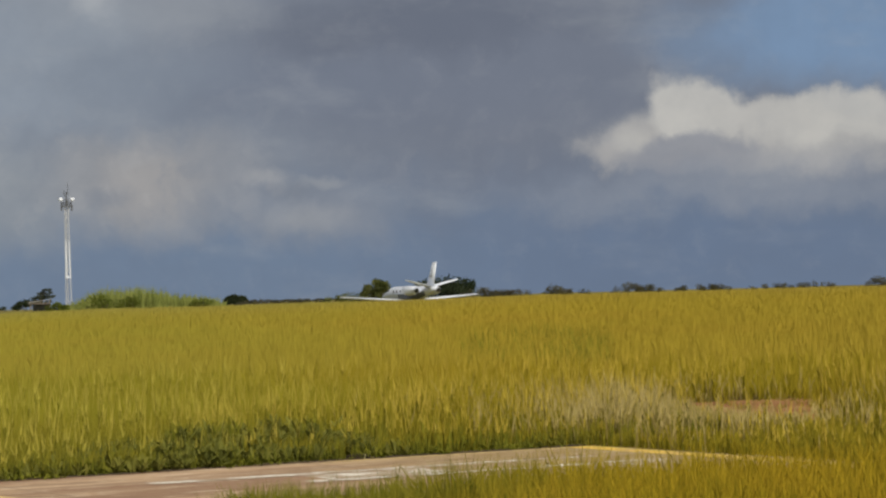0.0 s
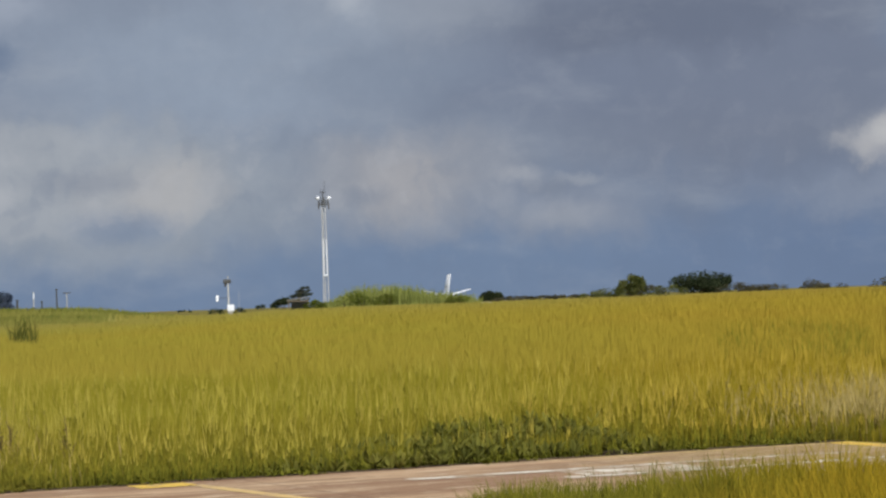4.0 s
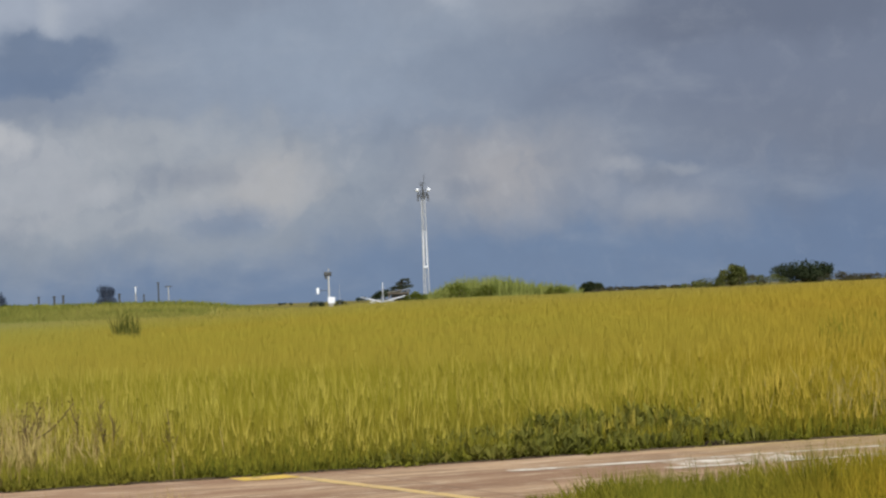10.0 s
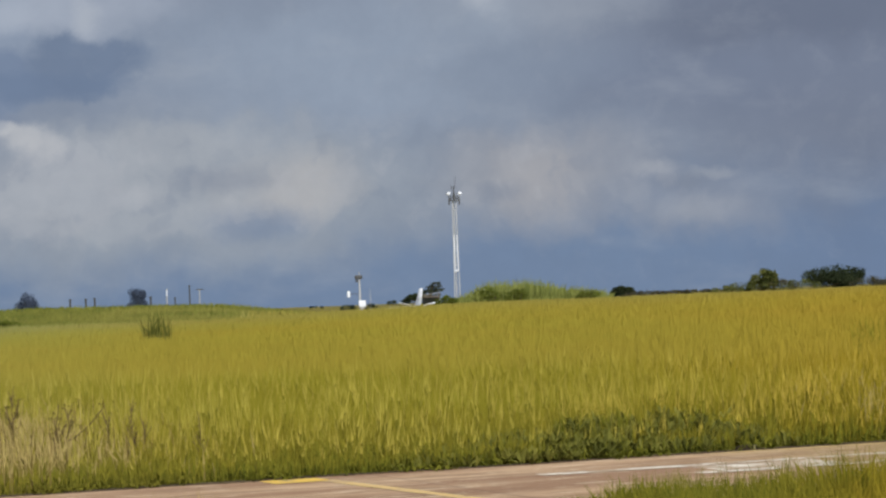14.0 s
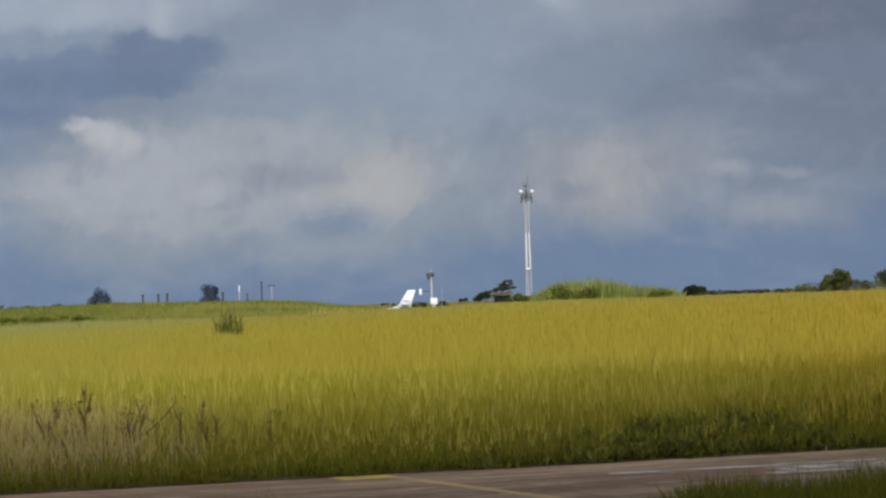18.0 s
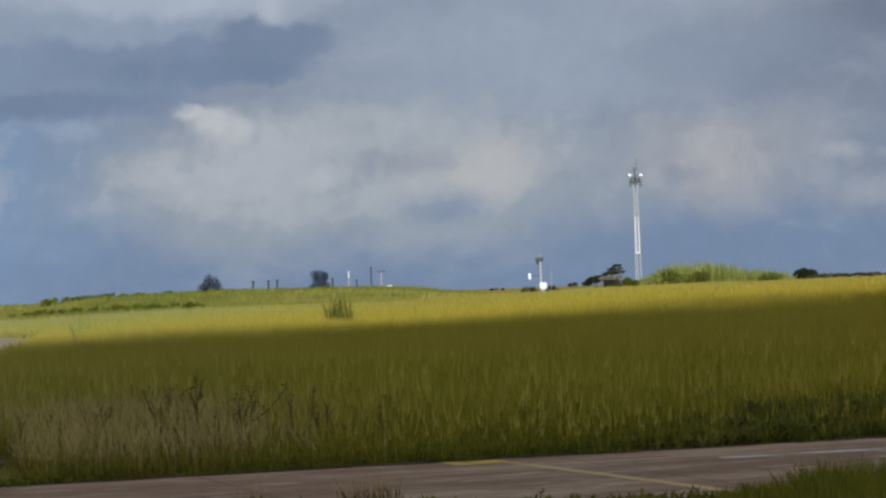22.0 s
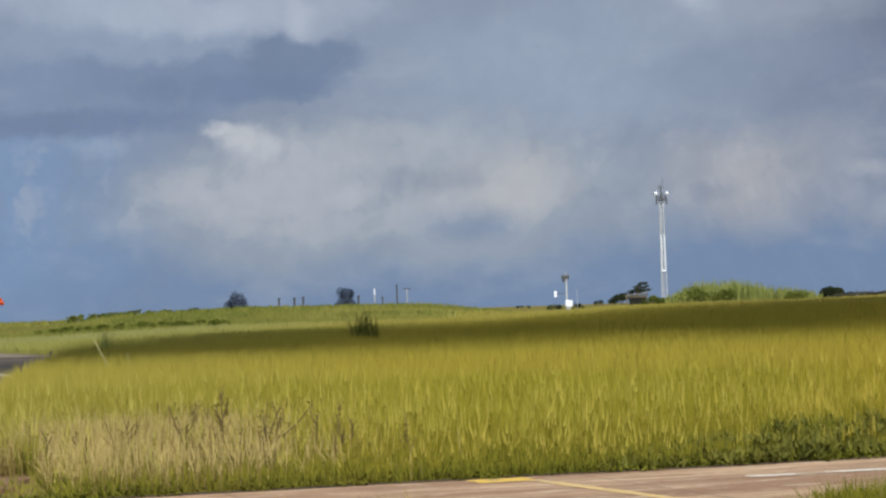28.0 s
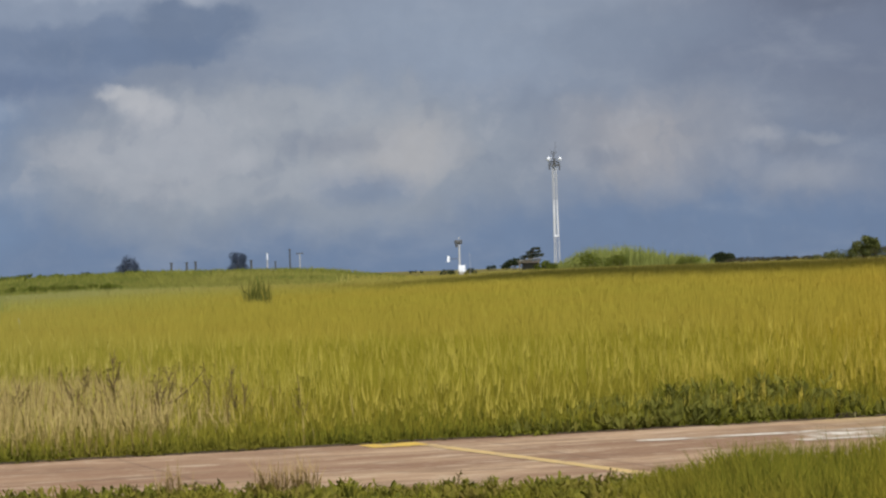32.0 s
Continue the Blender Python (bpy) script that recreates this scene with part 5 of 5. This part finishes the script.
def make_insect():
    t = tagged(new("flying_insect"), "small dark insect darting through the air", "insect", "insects in flight")
    part("body", smooth(loft([[(x, r * math.cos(a * math.pi / 4), r * math.sin(a * math.pi / 4)) for a in range(8)] for x, r in ((-0.0068, 0.0004), (-0.005, 0.0018), (-0.001, 0.0022), (0.003, 0.0019), (0.006, 0.0006))])), "insect", t)
    for s in (-1, 1):
        part("wing", foil(((-0.003, s * 0.001, 0.001), (0.002, s * 0.001, 0.001)), ((-0.0035, s * 0.010, 0.006), (0.001, s * 0.010, 0.006)), (0.0003, 0.0002)), "insect", t, "thin dark wing")
    return t


insects = [make_insect() for k in range(3)]
INSECT_WAYS = (
    ((0.0, 30.0, 4.0, 5.0), (4.1, 17.0, 3.6, 5.0), (4.2, 11.6, 3.2, 4.5), (4.3, 6.49, 2.44, 4.2), (4.4, 1.41, 1.56, 4.0), (4.5, -3.18, 0.95, 3.9), (4.7, -14.0, -0.5, 3.6), (32.0, -60.0, -0.5, 6.0)),
    ((0.0, 60.0, -1.0, 6.0), (12.85, 22.0, -1.2, 6.0), (13.0, 1.45, -1.54, 6.0), (13.15, -17.0, -2.0, 6.0), (32.0, -60.0, -1.0, 8.0)),
    ((0.0, 60.0, 1.5, 6.0), (30.55, 16.0, 1.0, 4.4), (30.7, 2.3, 0.66, 4.2), (30.8, -2.62, 0.75, 4.1), (30.9, -7.6, 1.07, 4.0), (31.0, -11.81, 1.09, 4.0), (31.15, -19.0, 1.0, 4.0), (32.0, -50.0, 1.0, 4.0)))


# ---- drifting cloud that shades the field ----
def make_cloud():
    """Billows packed in the middle, thinning to shreds at the front and on the eastern flank."""
    rng = random.Random(3)
    bm = bmesh.new()
    for k in range(560):
        cx, cy = rng.uniform(-130, 230), rng.uniform(-82, 110)
        skew = 1.2 * min(max(cx, -40), 25)
        thick = (1 - s01(cy - skew, 12, 68)) * s01(cy, -82, -46) * (1 - s01(-cx, 45, 100)) * (1 - 0.5 * s01(-cx, 14, 40))
        if rng.random() > thick:
            continue
        r = rng.uniform(7, 12) if thick < 0.9 else rng.uniform(11, 20)
        got = bmesh.ops.create_icosphere(bm, subdivisions=2 if r > 11 else 1, radius=r)["verts"]
        ph = rng.uniform(0, 50)
        lift = rng.uniform(-8, 8)
        for v in got:
            w = 1 + 0.45 * noise.noise((v.co.x * 0.08 + ph, v.co.y * 0.08, v.co.z * 0.08))
            v.co = Vector((cx + v.co.x * w, cy + 10 * math.sin(cx * 0.03) + v.co.y * w, lift + v.co.z * w * 0.6))
    return tagged(part("cloud", smooth(bm), "cloud"), "grey-white cumulus cloud drifting over the field", "cloud", kind="stuff")


cloud = make_cloud()
CLOUD_H = 480.0


def cloud_pose(d, east=0.0):
    """The cloud stands where its shadow's middle falls d metres north of the eye, and so far east."""
    k = CLOUD_H / SUN_WAY.z
    return pose(east + SUN_WAY.x * k, d + SUN_WAY.y * k, CLOUD_H)


# ---- sky backdrop ----
def make_backdrop():
    R = 3000.0
    bm = bmesh.new()
    uv = bm.loops.layers.uv.new("angles")
    azs = [-34 + 2 * k for k in range(36)]
    els = [-3 + 1.0 * k for k in range(24)]
    grid = [[bm.verts.new((R * math.sin(radians(a)) * math.cos(radians(e)), R * math.cos(radians(a)) * math.cos(radians(e)), R * math.sin(radians(e)))) for a in azs] for e in els]
    for i in range(len(els) - 1):
        for j in range(len(azs) - 1):
            f = bm.faces.new((grid[i][j], grid[i][j + 1], grid[i + 1][j + 1], grid[i + 1][j]))
            for lp, (e, a) in zip(f.loops, ((els[i], azs[j]), (els[i], azs[j + 1]), (els[i + 1], azs[j + 1]), (els[i + 1], azs[j]))):
                lp[uv].uv = (a, e)
    n = Nodes("cloudy_sky")
    um = n.node("UVMap")
    um.uv_map = "angles"
    P = um.outputs[0]
    n1 = n.node("TexNoise", Scale=0.32, Detail=5.0, Roughness=0.55)
    n.put(n1.inputs["Vector"], P)
    n2 = n.node("TexNoise", Scale=1.1, Detail=5.0, Roughness=0.6)
    n.put(n2.inputs["Vector"], P)
    w1 = n.vmath("SCALE", n.vmath("SUBTRACT", n1.outputs["Color"], (0.5, 0.5, 0.5)), scale=1.3)
    w2 = n.vmath("SCALE", n.vmath("SUBTRACT", n2.outputs["Color"], (0.5, 0.5, 0.5)), scale=0.8)
    vor = n.node("TexVoronoi", Scale=1.3)
    vor.feature = "SMOOTH_F1"
    vor.inputs["Smoothness"].default_value = 0.35
    n.put(vor.inputs["Vector"], n.vmath("ADD", P, w2))
    puff = n.node("CombineXYZ", X=0.0, Y=n.math("MULTIPLY", n.math("SUBTRACT", vor.outputs["Distance"], 0.35), 0.3))
    Q = n.vmath("ADD", P, n.vmath("ADD", n.vmath("ADD", w1, w2), puff.outputs[0]))
    n3 = n.node("TexNoise", Scale=2.6, Detail=6.0, Roughness=0.62)
    n.put(n3.inputs["Vector"], P)
    w3 = n.vmath("SCALE", n.vmath("SUBTRACT", n3.outputs["Color"], (0.5, 0.5, 0.5)), scale=0.35)
    fine_sep = n.node("SeparateXYZ", Vector=n.vmath("ADD", P, n.vmath("ADD", w3, n.vmath("SCALE", w2, scale=0.4))))
    sep = n.node("SeparateXYZ", Vector=Q)
    raw = n.node("SeparateXYZ", Vector=P)
    qx, qy = sep.outputs[0], sep.outputs[1]
    el = raw.outputs[1]
    # slate rain haze low down, grey layer above
    c = n.mix(n.step(qx, 3.0, 12.0), (0.170, 0.235, 0.345), (0.150, 0.208, 0.318))
    c = n.mix(n.step(qy, 1.0, 3.4), c, n.mix(n.step(qx, 2.0, 9.0), (0.235, 0.275, 0.345), (0.185, 0.213, 0.277)))

    def blob(c, az, e, ra, re, soft, colour, strength):
        px, py = (fine_sep.outputs[0], fine_sep.outputs[1]) if re < 0.36 else (qx, qy)
        dx = n.math("DIVIDE", n.math("SUBTRACT", px, az), ra)
        dy = n.math("DIVIDE", n.math("SUBTRACT", py, e), re)
        r2 = n.math("SQRT", n.math("ADD", n.math("MULTIPLY", dx, dx), n.math("MULTIPLY", dy, dy)))
        return n.mix(n.step(r2, 1 - soft, 1 + soft, strength, 0.0), c, colour)

    for bank in (HIGH_GREY, WEST_CUMULUS, MIDDLE_CUMULUS, DARK_ROLL, EAST_BLUE, EAST_CUMULUS):
        for lump in bank:
            c = blob(c, *lump)
    # billows: brighter towards the light, duller on their lee
    lit_side = n.noise(n.vmath("ADD", Q, (0.22, -0.20, 0.0)), 0.6, 4, 0.5)
    relief = n.math("SUBTRACT", n.noise(Q, 0.6, 4, 0.5), lit_side)
    belt = n.math("MULTIPLY", n.math("MULTIPLY", n.step(qy, 1.2, 2.2), n.step(qy, 3.0, 4.6, 1.0, 0.0)), n.step(qx, 1.0, 6.0, 1.0, 0.25))
    c = n.mix(n.math("MULTIPLY", n.step(relief, 0.0, 0.14, 0.0, 0.30), belt), c, (0.45, 0.46, 0.48))
    c = n.mix(n.math("MULTIPLY", n.step(relief, 0.0, -0.14, 0.0, 0.34), belt), c, (0.21, 0.25, 0.32))
    fine = n.noise(P, 0.9, 6, 0.6)
    c = n.mix(n.step(fine, 0.25, 0.75, 0.15, 0.0), c, (0.12, 0.15, 0.21))
    c = n.mix(n.step(n.noise(n.vmath("MULTIPLY", P, (0.5, 1.3, 1.0)), 0.55, 5), 0.5, 0.8, 0.0, 0.3), c, (0.40, 0.43, 0.47))
    c = n.mix(n.step(n.noise(Q, 1.3, 6, 0.6), 0.5, 0.75, 0.0, 0.07), c, (0.44, 0.46, 0.49))
    c = n.mix(1.0, c, (0.985, 1.0, 1.03), "MULTIPLY")    # rain air tints it all a little blue
    em = n.node("Emission", Color=c, Strength=1.0)
    n.t.links.new(em.outputs[0], n.out.inputs[0])
    M["sky"] = n.mat
    return tagged(part("backdrop", smooth(bm), "sky"), "rainy sky of slate clouds with pale sunlit cumulus", "sky", kind="structure")


# lumps of cloud: bearing, height, half width, half height (degrees), softness, colour, strength
HIGH_GREY = (
    (8.0, 5.0, 5.0, 1.4, 0.6, (0.185, 0.215, 0.285), 0.9),
    (7.6, 6.0, 3.4, 0.8, 0.5, (0.145, 0.170, 0.230), 0.75),
    (4.6, 4.7, 2.6, 0.6, 0.7, (0.185, 0.220, 0.295), 0.6),
    (2.4, 6.4, 1.9, 0.55, 0.6, (0.32, 0.35, 0.40), 0.6),
    (0.4, 6.3, 1.2, 0.8, 0.7, (0.32, 0.36, 0.42), 0.6),
    (-2.5, 5.0, 3.4, 1.5, 0.8, (0.305, 0.36, 0.44), 0.8),
    (0.75, 6.7, 0.35, 0.5, 0.7, (0.46, 0.49, 0.53), 0.55),
    (1.6, 5.0, 1.8, 0.5, 0.8, (0.23, 0.275, 0.35), 0.6),
)
WEST_CUMULUS = (
    (-14.5, 2.6, 3.2, 2.2, 0.6, (0.19, 0.275, 0.41), 0.9),
    (-5.8, 2.3, 6.0, 1.45, 0.4, (0.30, 0.335, 0.38), 0.9),
    (-6.2, 2.9, 4.2, 1.1, 0.45, (0.355, 0.385, 0.42), 0.7),
    (-6.2, 2.75, 3.1, 1.25, 0.14, (0.375, 0.398, 0.425), 0.62),
    (-8.9, 2.60, 1.7, 0.80, 0.15, (0.395, 0.412, 0.438), 0.60),
    (-3.5, 2.65, 1.7, 0.80, 0.18, (0.375, 0.390, 0.410), 0.50),
    (-8.3, 3.2, 1.0, 0.5, 0.8, (0.42, 0.44, 0.47), 0.6),
    (-9.60, 4.0, 0.34, 0.16, 0.55, (0.52, 0.525, 0.53), 0.8),
    (-9.10, 3.78, 0.42, 0.28, 0.55, (0.52, 0.525, 0.53), 0.8),
    (-8.70, 3.50, 0.50, 0.28, 0.6, (0.50, 0.505, 0.515), 0.7),
    (-10.6, 2.75, 0.7, 0.32, 0.7, (0.42, 0.435, 0.46), 0.6),
    (-6.85, 2.45, 0.36, 0.22, 0.9, (0.47, 0.48, 0.50), 0.5),
    (-3.2, 2.5, 0.9, 0.55, 0.6, (0.45, 0.445, 0.44), 0.75),
    (-4.9, 2.75, 1.0, 0.24, 0.8, (0.27, 0.295, 0.345), 0.6),
    (-4.2, 1.75, 1.0, 0.34, 0.7, (0.21, 0.265, 0.36), 0.7),
)
MIDDLE_CUMULUS = (
    (1.9, 2.6, 2.1, 1.0, 0.6, (0.35, 0.355, 0.375), 0.7),
    (1.9, 2.6, 0.8, 0.6, 0.7, (0.43, 0.415, 0.41), 0.5),
    (5.4, 1.8, 1.4, 0.6, 0.7, (0.30, 0.32, 0.365), 0.6),
    (4.35, 2.66, 0.42, 0.14, 0.9, (0.40, 0.415, 0.445), 0.6),
    (4.62, 2.46, 0.16, 0.16, 0.8, (0.40, 0.415, 0.445), 0.5),
    (5.55, 2.50, 0.50, 0.10, 0.9, (0.38, 0.40, 0.43), 0.5),
    (5.00, 2.32, 0.50, 0.16, 0.9, (0.21, 0.24, 0.30), 0.65),
    (5.2, 1.75, 0.7, 0.25, 0.9, (0.36, 0.38, 0.415), 0.5),
    (1.0, 2.30, 0.45, 0.2, 0.8, (0.22, 0.25, 0.31), 0.55),
)
DARK_ROLL = (
    (-11.6, 5.9, 4.4, 0.75, 0.8, (0.27, 0.325, 0.415), 0.8),
    (-12.9, 4.75, 3.6, 0.80, 0.35, (0.200, 0.255, 0.355), 0.92),
    (-9.8, 5.05, 2.8, 0.52, 0.35, (0.185, 0.238, 0.335), 0.94),
    (-7.6, 5.32, 1.35, 0.72, 0.22, (0.170, 0.220, 0.310), 0.96),
    (-12.8, 4.15, 2.8, 0.28, 0.5, (0.155, 0.205, 0.305), 0.8),
    (-9.2, 4.85, 2.2, 0.28, 0.5, (0.155, 0.208, 0.305), 0.7),
    (-10.8, 6.65, 2.4, 0.55, 0.5, (0.38, 0.43, 0.50), 0.85),
    (-14.0, 7.3, 2.0, 0.6, 0.7, (0.36, 0.41, 0.49), 0.7),
    (-8.2, 6.6, 2.1, 0.52, 0.6, (0.38, 0.42, 0.49), 0.8),
    (-7.75, 6.30, 0.24, 0.34, 0.9, (0.48, 0.51, 0.55), 0.55),
    (-12.2, 3.60, 0.5, 0.16, 0.8, (0.31, 0.375, 0.47), 0.5),
)
EAST_BLUE = (
    (17.4, 5.6, 3.9, 1.3, 0.5, (0.20, 0.315, 0.50), 0.92),
)
EAST_CUMULUS = (
    (14.9, 3.2, 3.2, 0.72, 0.30, (0.47, 0.47, 0.47), 0.95),
    (12.3, 3.05, 0.95, 0.46, 0.40, (0.43, 0.43, 0.44), 0.85),
    (13.6, 3.85, 0.95, 0.85, 0.25, (0.57, 0.57, 0.56), 0.92),
    (16.7, 3.60, 1.7, 0.58, 0.30, (0.55, 0.55, 0.54), 0.92),
    (14.9, 3.65, 0.9, 0.40, 0.6, (0.53, 0.53, 0.525), 0.85),
    (12.35, 3.20, 0.35, 0.30, 0.6, (0.53, 0.53, 0.52), 0.7),
    (13.7, 2.78, 1.55, 0.42, 0.35, (0.29, 0.31, 0.365), 0.85),
    (16.0, 2.62, 1.6, 0.34, 0.8, (0.37, 0.385, 0.42), 0.7),
    (14.6, 2.15, 4.0, 0.42, 0.8, (0.265, 0.300, 0.370), 0.75),
)
backdrop = make_backdrop()


def motions():
    rows = []
    for t, az, d, head in JET:
        fx, fy = polar(az, d)
        a = radians(head)
        x, y = fx - 6.2 * math.sin(a), fy + 6.2 * math.cos(a)
        rows.append((t, pose(x, y, ground_z(x, y) - 0.05, 0, 0, head)))
    walk(jet, rows)
    walk(backdrop, [(0.0, pose(0, 0, 0, 0, 0, 0.1)), (32.0, pose(0, 0, 0, 0, 0, -0.15))])
    walk(cloud, [(0.0, cloud_pose(-520)), (12.0, cloud_pose(-260)), (17.2, cloud_pose(-40)), (18.0, cloud_pose(-5)), (19.0, cloud_pose(12)), (20.0, cloud_pose(38)), (21.0, cloud_pose(55)), (23.0, cloud_pose(78)), (24.0, cloud_pose(81)), (24.5, cloud_pose(85, 2)),
                 (26.5, cloud_pose(162, 22)), (27.0, cloud_pose(171, 26)), (28.0, cloud_pose(180, 34)), (30.0, cloud_pose(206, 50)), (32.0, cloud_pose(236, 60))])
    # the sleeve hangs and swings in a light breeze: turn and dip at each time
    walk(sleeve, [(t, pose(0.1, 0, 5.38 - gz_sock, 0, dip, turn)) for t, dip, turn in ((0.0, 44, 24), (14.0, 50, 36), (24.0, 44, 24), (26.5, 42, 20), (28.0, 47, 32), (30.5, 53, 38), (32.0, 50, 34))])
    for bug, rows in zip(insects, INSECT_WAYS):
        walk(bug, [(t, air(az, el, d)) for t, az, el, d in rows])


motions()
